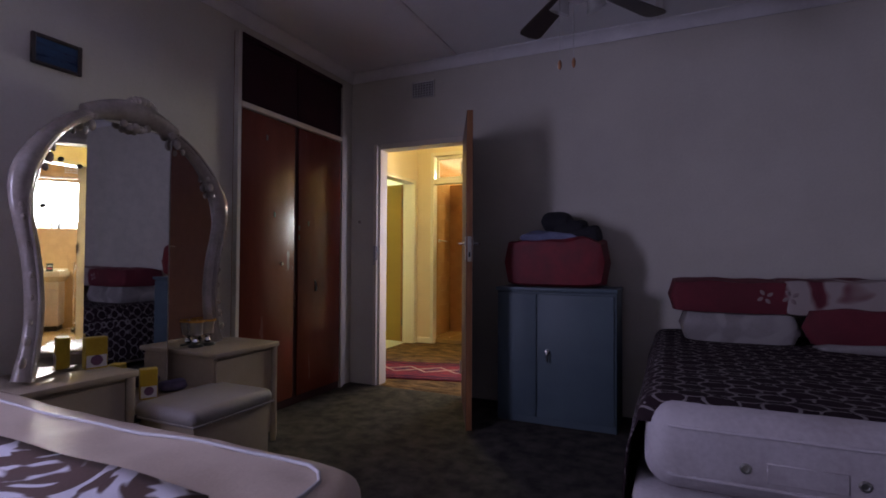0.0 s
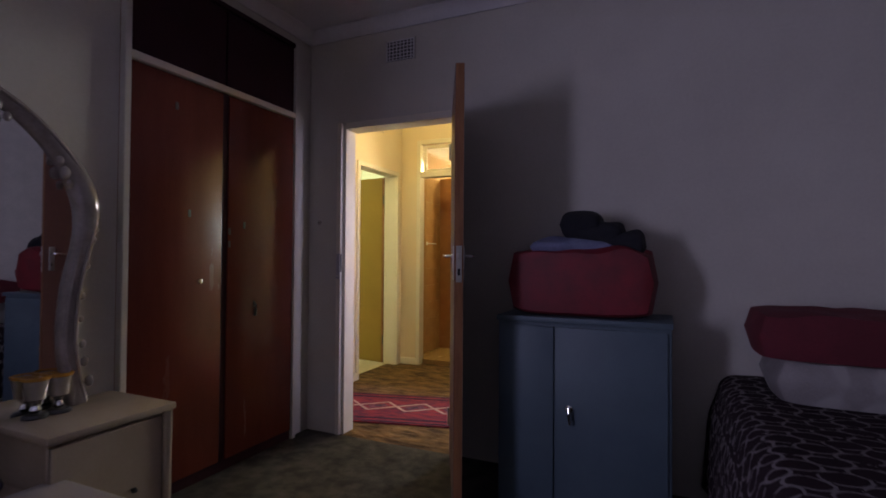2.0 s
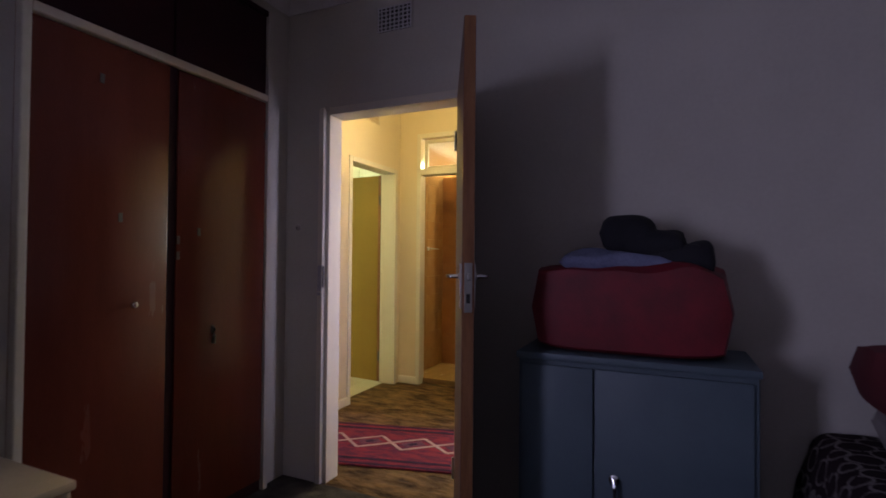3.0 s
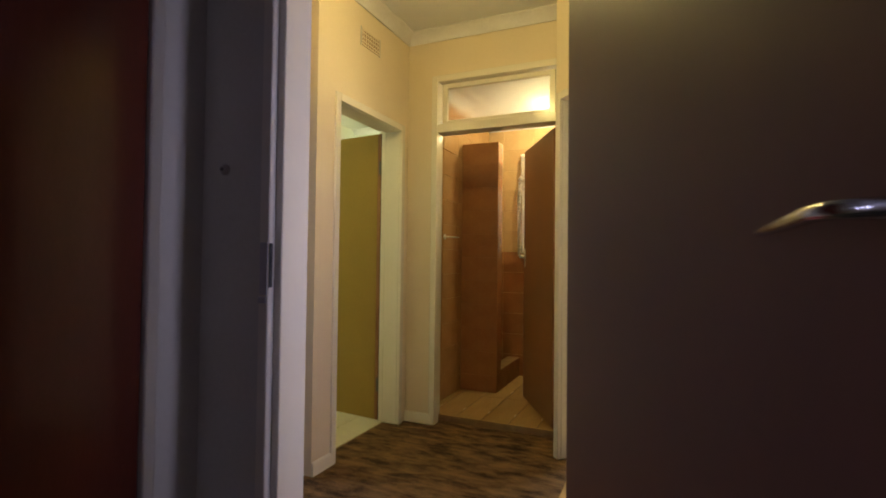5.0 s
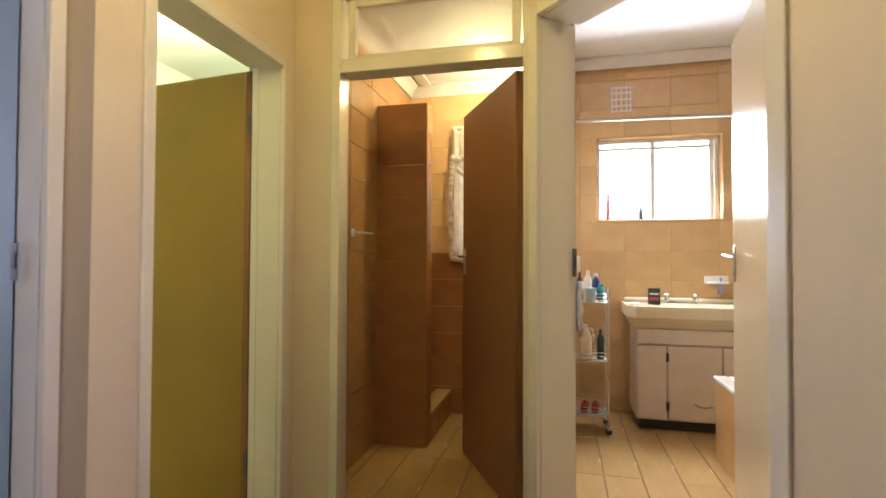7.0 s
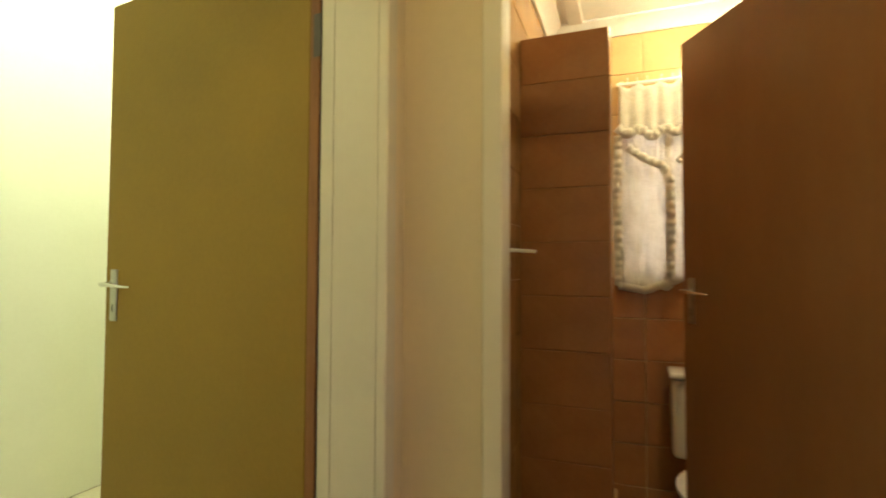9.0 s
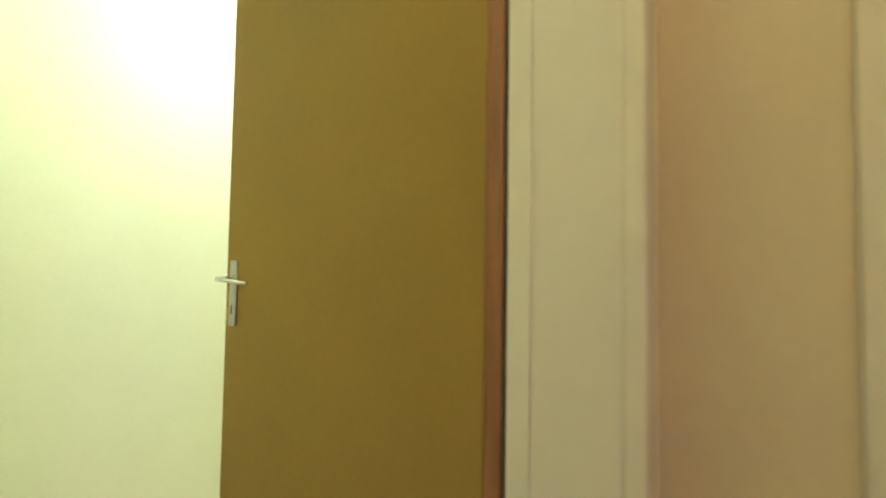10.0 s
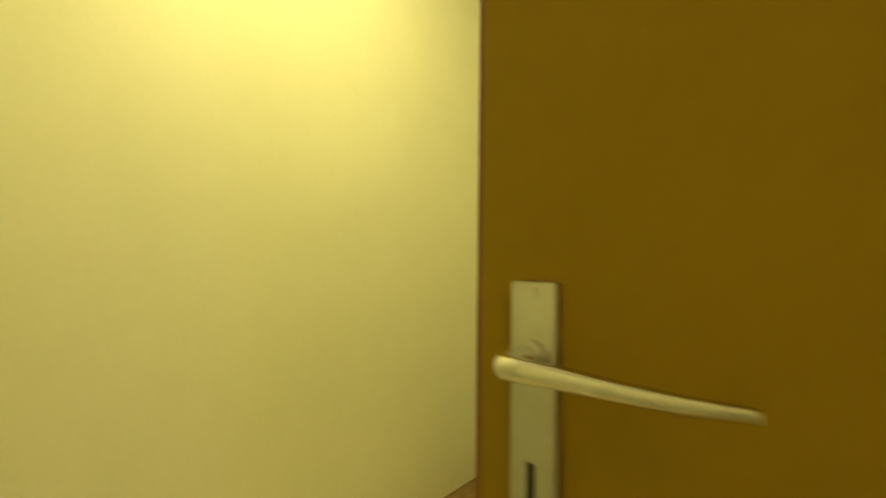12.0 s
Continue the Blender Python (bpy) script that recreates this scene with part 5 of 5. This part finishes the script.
def steel_window(name, x0, x1, y, z0, z1, bars, rails, label, reveal):
    w = thing(name, label, "window", (0, 0, 0), kind="structure")
    f = 0.028
    for a, b, c, d in ((x0, x0 + f, z0, z1), (x1 - f, x1, z0, z1), (x0 + f, x1 - f, z0, z0 + f), (x0 + f, x1 - f, z1 - f, z1)):
        part("window_frame", block(a, b, y, y + 0.035, c, d, 0.004, 1), M["white"], w)
    for x in bars:
        part("mullion", block(x - 0.016, x + 0.016, y - 0.002, y + 0.033, z0 + f, z1 - f, 0.004, 1), M["white"], w)
    for z in rails:
        part("glazing_bar", block(x0 + f, x1 - f, y + 0.001, y + 0.030, z - 0.010, z + 0.010, 0.003, 1), M["white"], w)
    xs = [x0 + f, *bars, x1 - f]
    for a, b in zip(xs, xs[1:]):
        g = part("pane", block(a, b, y + 0.014, y + 0.018, z0 + f, z1 - f), M["frosted"], w, "frosted glass pane")
        g.visible_shadow = False
    part("window_sill", block(x0 + 0.002, x1 - 0.002, reveal, y, z0 - 0.004, z0 + 0.012, 0.003, 1), M["wall_tile"], w, "tiled inner sill")
    return w


steel_window("window_1", WX0, WX1, 8.45, WZ0, WZ1, (-0.466, -0.02 + 0.0 - 0.03), (2.075,), "frosted steel bathroom window letting in daylight", 8.36)
steel_window("window_2", -1.90, -1.42, 8.05, 1.28, 2.10, (-1.66,), (), "small frosted window behind the lace curtain", 8.01)

M["lace"] = mat("white_lace", (0.82, 0.78, 0.73), (0.70, 0.66, 0.60), rough=0.85, scale=14, fine=140, bump=0.9, bump_scale=70, depth=0.006)

lace_nt = M["lace"].node_tree
lace_p = lace_nt.nodes["Principled BSDF"]
lace_tr = lace_nt.nodes.new("ShaderNodeBsdfTranslucent")
lace_mix = lace_nt.nodes.new("ShaderNodeMixShader")
lace_mix.inputs[0].default_value = 0.4
lace_nt.links.new(lace_p.inputs["Base Color"].links[0].from_socket, lace_tr.inputs["Color"])
lace_nt.links.new(lace_p.outputs[0], lace_mix.inputs[1])
lace_nt.links.new(lace_tr.outputs[0], lace_mix.inputs[2])
lace_nt.links.new(lace_mix.outputs[0], lace_nt.nodes["Material Output"].inputs["Surface"])


def lace_panel(x0, x1, z0, z1, folds, seed, parent):
    bm = bmesh.new()
    nx, nz = 44, 40
    grid = [[bm.verts.new((x0 + (x1 - x0) * i / nx + 0.006 * noise.noise(Vector((i * 0.3, k * 0.2, seed))), 0.007 * math.sin(i / nx * folds * 2 * math.pi + seed) * (0.35 + 0.65 * (1 - k / nz)) + 0.006 * noise.noise(Vector((i * 0.4, k * 0.35, seed + 3))), z0 + (z1 - z0) * k / nz - (0.012 * math.sin(i / nx * folds * 2 * math.pi) if k == 0 else 0))) for k in range(nz + 1)] for i in range(nx + 1)]
    for i in range(nx):
        for k in range(nz):
            bm.faces.new((grid[i][k], grid[i + 1][k], grid[i + 1][k + 1], grid[i][k + 1]))
    return thick(part("lace_panel", bm, M["lace"], parent, "gathered lace cloth"), 0.003)


def ruffle(points, w, parent):
    """A gathered frill along a line."""
    bm = bmesh.new()
    rows = []
    n = 90
    pts = [Vector(p) for p in points]
    seg = [(b - a).length for a, b in zip(pts, pts[1:])]
    total = sum(seg)
    for i in range(n + 1):
        s = total * i / n
        for a, b, l in zip(pts, pts[1:], seg):
            if s <= l + 1e-6:
                c = a + (b - a) * (s / l)
                d = (b - a).normalized()
                break
            s -= l
        side = Vector((-d.z, 0, d.x))
        wave = math.sin(i * 1.25 + 2.0 * noise.noise(Vector((i * 0.23, total, 0.5))))
        rows.append([bm.verts.new(c - side * w * 0.5 + Vector((0, -0.006, 0))), bm.verts.new(c + Vector((0, -0.012 - 0.006 * wave, 0))), bm.verts.new(c + side * w * (0.5 + 0.08 * wave) + Vector((0, -0.012 - 0.005 * wave, 0)))])
    for r0, r1 in zip(rows, rows[1:]):
        for k in range(2):
            bm.faces.new((r0[k], r1[k], r1[k + 1], r0[k + 1]))
    return thick(part("ruffle", bm, M["lace"], parent, "gathered frill"), 0.003)


cur = thing("lace_curtain", "short white frilled lace curtain hanging on a rail", "curtain", (0, 7.955, 0))
part("rail", bar((-1.95, 0, 2.185), (-1.38, 0, 2.185), 0.008), M["white"], cur)
for x in (-1.93, -1.40):
    part("bracket", block(x - 0.008, x + 0.008, 0, 0.045, 2.17, 2.20, 0.003, 1), M["white"], cur)
for x in (-1.90, -1.86, -1.81, -1.75, -1.70):
    part("hook", bar((x, 0, 2.18), (x, 0, 2.215), 0.002, 6), M["steel"], cur)
lace_panel(-1.935, -1.71, 1.20, 2.16, 2.6, 1.0, cur)
lace_panel(-1.740, -1.42, 1.23, 2.16, 2.4, 5.0, cur)
# gathered valance, slack between its hooks
val = bmesh.new()
vg = []
for i in range(61):
    x = -1.94 + 0.54 * i / 60
    slack = 0.020 * math.sin(math.pi * ((x + 1.94) / 0.09 % 1)) + 0.004 * noise.noise(Vector((i * 0.5, 1.0, 2.0)))
    vg.append([val.verts.new((x, -0.016 - 0.010 * math.sin(i * 0.9 + 0.8 * noise.noise(Vector((i * 0.2, k * 0.3, 4.0)))) * (0.4 + 0.6 * k / 10), 2.178 - slack * (1 - k / 10) - 0.235 * k / 10 - 0.012 * math.sin(i * 0.55) * k / 10)) for k in range(11)])
for i in range(60):
    for k in range(10):
        val.faces.new((vg[i][k], vg[i + 1][k], vg[i + 1][k + 1], vg[i][k + 1]))
thick(part("valance", val, M["lace"], cur, "short gathered lace valance", smooth=60), 0.003)
ruffle([(-1.95, -0.030, 1.965), (-1.905, -0.032, 1.925), (-1.85, -0.032, 1.955), (-1.795, -0.032, 1.905), (-1.74, -0.032, 1.95), (-1.69, -0.032, 1.92), (-1.62, -0.032, 1.955), (-1.53, -0.032, 1.92), (-1.42, -0.030, 1.96)], 0.040, cur)
ruffle([(-1.945, -0.012, 1.93), (-1.955, -0.012, 1.70), (-1.945, -0.012, 1.21)], 0.036, cur)
ruffle([(-1.905, -0.024, 1.87), (-1.83, -0.026, 1.81), (-1.75, -0.026, 1.77), (-1.72, -0.024, 1.70), (-1.715, -0.020, 1.50), (-1.725, -0.016, 1.24)], 0.036, cur)
ruffle([(-1.43, -0.024, 1.93), (-1.56, -0.026, 1.885), (-1.645, -0.026, 1.83), (-1.685, -0.024, 1.78)], 0.036, cur)
ruffle([(-1.945, -0.018, 1.21), (-1.83, -0.018, 1.19), (-1.72, -0.018, 1.235)], 0.034, cur)
ruffle([(-1.66, -0.018, 1.24), (-1.53, -0.018, 1.225), (-1.42, -0.018, 1.24)], 0.034, cur)

M["china"] = mat("white_glazed_china", (0.78, 0.77, 0.72), (0.72, 0.70, 0.64), rough=0.1, scale=5, fine=60, bump=0.02)
wc = thing("toilet", "white china toilet behind the open door", "toilet", (-1.54, 7.97, TF))
part("cistern", block(-0.19, 0.19, -0.17, 0.0, 0.42, 0.76, 0.025, 4), M["china"], wc)
part("cistern_lid", block(-0.20, 0.20, -0.18, 0.005, 0.76, 0.79, 0.012, 3), M["china"], wc)
part("bowl", moved(moved(lathe([(0.11, 0), (0.12, 0.02), (0.10, 0.12), (0.13, 0.24), (0.185, 0.36), (0.19, 0.39), (0.15, 0.39), (0.10, 0.28)], 28), Matrix.Diagonal((1, 1.25, 1, 1))), pose(0, -0.40, 0)), M["china"], wc)
part("seat", moved(moved(lathe([(0.115, 0.39), (0.195, 0.39), (0.197, 0.405), (0.18, 0.412), (0.12, 0.412)], 28), Matrix.Diagonal((1, 1.25, 1, 1))), pose(0, -0.40, 0)), M["white"], wc)
part("flush_pipe", tube([(0, -0.07, 0.42), (0, -0.09, 0.38), (0, -0.16, 0.34)], 0.022, 12), M["white"], wc)

# ---- bathroom ----
M["vanity"] = mat("cream_painted_board", (0.66, 0.60, 0.54), (0.58, 0.52, 0.46), rough=0.4, scale=4, fine=60, bump=0.08)
M["basin"] = mat("cream_glazed_china", (0.74, 0.68, 0.50), (0.68, 0.62, 0.45), rough=0.12, scale=4, fine=60, bump=0.02)
van = thing("vanity_unit", "cream vanity cupboard with a worn white front", "vanity", (-0.655, 7.955, TF))
part("body", block(0, 0.86, 0.02, 0.40, 0.07, 0.69, 0.004, 1), M["vanity"], van)
part("plinth", block(0.02, 0.86, 0.05, 0.40, 0.0, 0.07), M["black"], van, "dark recessed plinth")
part("drawer_panel", block(0.006, 0.855, 0.0, 0.02, 0.585, 0.685, 0.004, 1), M["vanity"], van)
for x0, x1 in ((0.006, 0.190), (0.198, 0.53), (0.538, 0.855)):
    d = part("door", block(x0, x1, 0.0, 0.02, 0.08, 0.575, 0.004, 1), M["vanity"], van)
    if x0 > 0.19 and x0 < 0.3:
        for z in (0.17, 0.50):
            part("hinge", block(x0 - 0.012, x0 + 0.006, -0.004, 0.004, z - 0.03, z + 0.03, 0.001, 1), M["black"], d)
part("handle", tube([(0.36, 0.0, 0.20), (0.38, -0.012, 0.185), (0.42, -0.016, 0.18), (0.46, -0.012, 0.185), (0.47, 0.0, 0.188)], 0.004, 8), M["leaf_edge"], van)
bs = thing("washbasin", "cream china washbasin top with a raised back", "washbasin", (-0.715, 7.90, TF + 0.69))
outer = [(0.0, 0.06), (0.05, 0.0), (0.92, 0.0), (0.98, 0.06), (0.98, 0.455), (0.0, 0.455)]
bm = prism(outer, 0.075, 0.15)
part("deck", bm, M["basin"], bs)
bm = bmesh.new()
lo = [bm.verts.new((x * 0.90 + 0.05, y * 0.85 + 0.06, 0.0)) for x, y in outer]
hi = [bm.verts.new((x, y, 0.076)) for x, y in outer]
for i in range(6):
    bm.faces.new((lo[i], lo[(i + 1) % 6], hi[(i + 1) % 6], hi[i]))
bm.faces.new(lo[::-1])
bm.faces.new(hi)
part("apron", bm, M["basin"], bs, "sloping basin apron")
part("upstand", block(0.02, 0.96, 0.40, 0.455, 0.15, 0.185, 0.012, 3), M["basin"], bs)
part("bowl", moved(moved(lathe([(0.03, 0.03), (0.12, 0.045), (0.19, 0.10), (0.215, 0.152), (0.225, 0.153), (0.225, 0.149), (0.2, 0.11)], 30), Matrix.Diagonal((1.2, 0.72, 1, 1))), pose(0.52, 0.19, 0)), M["china"], bs)
for x in (0.30, 0.49):
    tp = thing("tap", "small chrome pillar tap on the washbasin", "tap", (-0.715 + x, 8.235, TF + 0.84), group="basin taps")
    part("pillar", lathe([(0.022, 0), (0.022, 0.006), (0.013, 0.012), (0.013, 0.04), (0.009, 0.05)], 16), M["chrome"], tp)
    part("head", moved(lathe([(0.012, 0.05), (0.02, 0.054), (0.022, 0.07), (0.012, 0.078)], 12), pose(0, 0, 0)), M["chrome"], tp)
    part("spout", tube([(0, 0, 0.03), (0, -0.04, 0.04), (0, -0.07, 0.036), (0, -0.078, 0.024)], [0.010, 0.010, 0.009, 0.008], 12), M["chrome"], tp)
bx = thing("soap_box", "small dark printed box standing on the washbasin", "box", (-0.515, 8.12, TF + 0.84), -8)
part("box", block(-0.04, 0.04, -0.015, 0.015, 0, 0.115, 0.002, 1), plain("dark_green_card", (0.02, 0.035, 0.03), 0.5), bx)
part("printed_band", block(-0.03, 0.03, -0.0165, -0.0145, 0.03, 0.05), plain("pink_print", (0.45, 0.05, 0.10), 0.5), bx)
part("printed_band", block(-0.03, 0.03, -0.0165, -0.0145, 0.07, 0.08), M["white"], bx)
soap = thing("soap_bar", "small worn cake of white soap on the washbasin", "soap", (-0.665, 8.02, TF + 0.84), 20)
part("cake", cushion(0.075, 0.05, 0.022, n=10, puff=0.3, seed=9), M["white"], soap)
dish = thing("soap_dish", "white china soap dish with hooks on the wall", "soap dish", (-0.05, 8.36, 1.06))
part("plate", block(-0.08, 0.08, -0.012, 0, -0.03, 0.03, 0.005, 2), M["china"], dish)
part("tray", block(-0.07, 0.07, -0.07, -0.01, -0.028, -0.012, 0.006, 2), M["china"], dish)
part("bottle", lathe([(0.018, -0.10), (0.02, -0.09), (0.02, -0.03), (0.008, -0.01), (0.008, 0.02)], 14), plain("lilac_plastic", (0.28, 0.24, 0.42), 0.3), dish, "small lilac bottle").location = (0.02, -0.045, 0)
M["old_rail"] = plain("dulled_rail_enamel", (0.42, 0.35, 0.28), 0.4)
rail2 = thing("curtain_rail", "bare shower curtain rail across the bathroom", "rail", (0, 8.2, 2.245))
part("tube", bar((-1.13, 0, 0.008), (1.2, 0, -0.03), 0.015, 12), M["old_rail"], rail2)
for x in (-1.124, 1.19):
    part("flange", bar((x, 0, 0.0), (x + (0.012 if x < 0 else -0.012), 0, 0.0), 0.03, 16), M["old_rail"], rail2)

bath = thing("bathtub", "built-in bath with a tan tiled side", "bathtub", (-0.28, 6.05, TF))
part("side_panel", block(0.0, 0.03, 0, 1.49, 0, 0.45), M["wall_tile"], bath, "tan tiled bath side")
part("end_panel", block(0.03, 0.75, 1.46, 1.49, 0, 0.45), M["wall_tile"], bath)
for a, b, c, d in ((-0.012, 0.07, -0.01, 1.50), (0.70, 0.78, -0.01, 1.50), (0.07, 0.70, -0.01, 0.08), (0.07, 0.70, 1.42, 1.50)):
    part("rim", block(a, b, c, d, 0.45, 0.48, 0.010, 2), M["china"], bath)
part("basin", block(0.07, 0.70, 0.08, 1.42, 0.12, 0.16, 0.02, 2), M["china"], bath)

tr = thing("trolley", "three-tier chrome wire trolley on castors", "trolley", (-1.085, 7.80, TF))
TW, TD = 0.235, 0.22
for x in (0, TW):
    for y in (0, TD):
        post = part("post", bar((x, y, 0.05), (x, y, 0.97), 0.007, 10), M["chrome"], tr)
        part("castor", moved(lathe([(0.006, -0.010), (0.022, -0.009), (0.022, 0.009), (0.006, 0.010)], 14), pose(x, y, 0.023, 90, 0, 0)), M["chrome"] if (x == 0 and y == 0) else M["black"], tr)
        part("fork", block(x - 0.012, x + 0.012, y - 0.012, y + 0.012, 0.03, 0.055, 0.004, 1), M["steel"], tr)
for z in (0.115, 0.48, 0.87):
    sh = part("shelf", block(0.0, TW, 0.0, TD, z - 0.003, z, 0.001, 1), M["steel"], tr, "wire shelf")
    for dz in (0.012, 0.034, 0.056):
        part("rail", bar((0, 0, z + dz), (TW, 0, z + dz), 0.003, 8), M["chrome"], sh)
        part("rail", bar((0, TD, z + dz), (TW, TD, z + dz), 0.003, 8), M["chrome"], sh)
    for x in (0, TW):
        part("rail", bar((x, 0, z + 0.045), (x, TD, z + 0.045), 0.003, 8), M["chrome"], sh)


def bottle(at, label, color, r, h, cap, neck=0.35):
    b = thing("bottle", label, "bottle", at)
    m = plain("plastic_" + label.split()[0], color, 0.3)
    part("body", lathe([(r * 0.9, 0), (r, 0.006), (r, h * 0.66), (r * 0.8, h * 0.76), (r * neck, h * 0.86), (r * neck, h * 0.9)], 16), m, b)
    part("cap", lathe([(r * neck * 1.25, h * 0.88), (r * neck * 1.25, h * 0.985), (r * neck * 0.9, h)], 14), plain("cap_" + label.split()[0], cap, 0.35), b)


zt = TF + 0.871
bottle((-0.98, 7.86, zt), "white pump bottle on the trolley", (0.70, 0.66, 0.60), 0.026, 0.21, (0.65, 0.63, 0.6))
bottle((-0.925, 7.90, zt), "blue lotion bottle on the trolley", (0.03, 0.06, 0.22), 0.028, 0.19, (0.5, 0.5, 0.52))
bottle((-1.03, 7.94, zt), "dark shampoo bottle on the trolley", (0.05, 0.03, 0.03), 0.022, 0.20, (0.05, 0.03, 0.03))
bottle((-0.895, 7.85, zt), "teal gel bottle on the trolley", (0.02, 0.30, 0.34), 0.022, 0.12, (0.02, 0.2, 0.24), 0.6)
bottle((-0.895, 7.90, TF + 0.481), "dark green glass bottle on the trolley", (0.02, 0.05, 0.035), 0.026, 0.20, (0.03, 0.02, 0.02), 0.3)
tub = thing("tub", "pale blue plastic tub on the trolley", "tub", (-0.965, 7.83, zt))
part("cup", lathe([(0.034, 0), (0.036, 0.005), (0.042, 0.09), (0.043, 0.094), (0.039, 0.094)], 18), plain("pale_blue_plastic", (0.42, 0.58, 0.66), 0.35), tub)
jug = thing("milk_jug", "cream plastic jug with a moulded handle on the trolley", "jug", (-1.000, 7.85, TF + 0.481))
m_jug = plain("cream_plastic", (0.70, 0.62, 0.46), 0.4)
part("body", block(-0.045, 0.045, -0.04, 0.04, 0, 0.16, 0.02, 3), m_jug, jug)
part("neck", lathe([(0.045, 0.155), (0.03, 0.195), (0.018, 0.215), (0.018, 0.235)], 16), m_jug, jug)
part("grip", tube([(0.025, 0, 0.21), (0.05, 0, 0.20), (0.055, 0, 0.16), (0.045, 0, 0.12)], 0.009, 8), m_jug, jug)
for x in (-1.0, -0.93):
    br = thing("scrub_brush", "red plastic scrubbing brush on the lowest shelf", "brush", (x, 7.89, TF + 0.116), 80, group="brushes")
    part("stock", cushion(0.11, 0.055, 0.07, n=8, puff=0.4), plain("red_plastic", (0.30, 0.015, 0.012), 0.4), br)
    part("grip", tube([(-0.04, 0, 0.045), (-0.02, 0, 0.075), (0.02, 0, 0.075), (0.04, 0, 0.045)], 0.008, 8), M["black"], br)
bm_ = thing("wall_mirror", "frameless bathroom mirror held by small clips on the tiles", "mirror", (-1.130, 7.36, 1.25))
part("glass", block(0.0, 0.006, 0.0, 0.87, 0.0, 0.82, 0.0015, 1), M["mirror"], bm_)
for y, z in ((0.06, 0.815), (0.81, 0.815), (0.06, 0.005), (0.81, 0.005)):
    part("clip", block(0.0, 0.011, y - 0.012, y + 0.012, z - 0.012, z + 0.012, 0.003, 1), M["dull"], bm_, "small dark mirror clip")
M["towel"] = mat("blue_white_striped_towel", (0.62, 0.62, 0.66), (0.22, 0.28, 0.42), rough=0.95, scale=30, fine=150, bump=0.5, stretch=(1, 1, 0.05), ramp=(0.45, 0.55))
tw = bmesh.new()
g = [[tw.verts.new((-1.10 + 0.085 * i / 12 + 0.006 * math.sin(k * 0.7), 7.785 + 0.012 * math.sin(i * 1.1 + k * 0.15), 1.06 - 0.33 * k / 20)) for k in range(21)] for i in range(13)]
for i in range(12):
    for k in range(20):
        tw.faces.new((g[i][k], g[i + 1][k], g[i + 1][k + 1], g[i][k + 1]))
thick(single("hand_towel", tw, M["towel"], "blue and white striped cloth hanging on the trolley", "towel", smooth=70), 0.005)
hk = thing("paper_holder", "white plastic paper holder on the tiled wall", "paper holder", (-1.13, 7.60, 1.17))
part("cover", block(0.0, 0.09, -0.07, 0.07, -0.05, 0.06, 0.02, 3), M["white"], hk)
part("backplate", block(0.0, 0.006, -0.075, 0.075, -0.06, 0.065, 0.002, 1), M["white"], hk)
for x, h, r, c, l in ((-0.80, 0.20, 0.017, (0.50, 0.18, 0.20), "pinkish tube bottle on the window sill"), (-0.655, 0.10, 0.017, (0.60, 0.60, 0.60), "grey jar bottle on the window sill"), (-0.56, 0.10, 0.017, (0.03, 0.05, 0.06), "black bottle on the window sill")):
    bottle((x, 8.405, WZ0 + 0.012), l, c, r, h, c, 0.5)
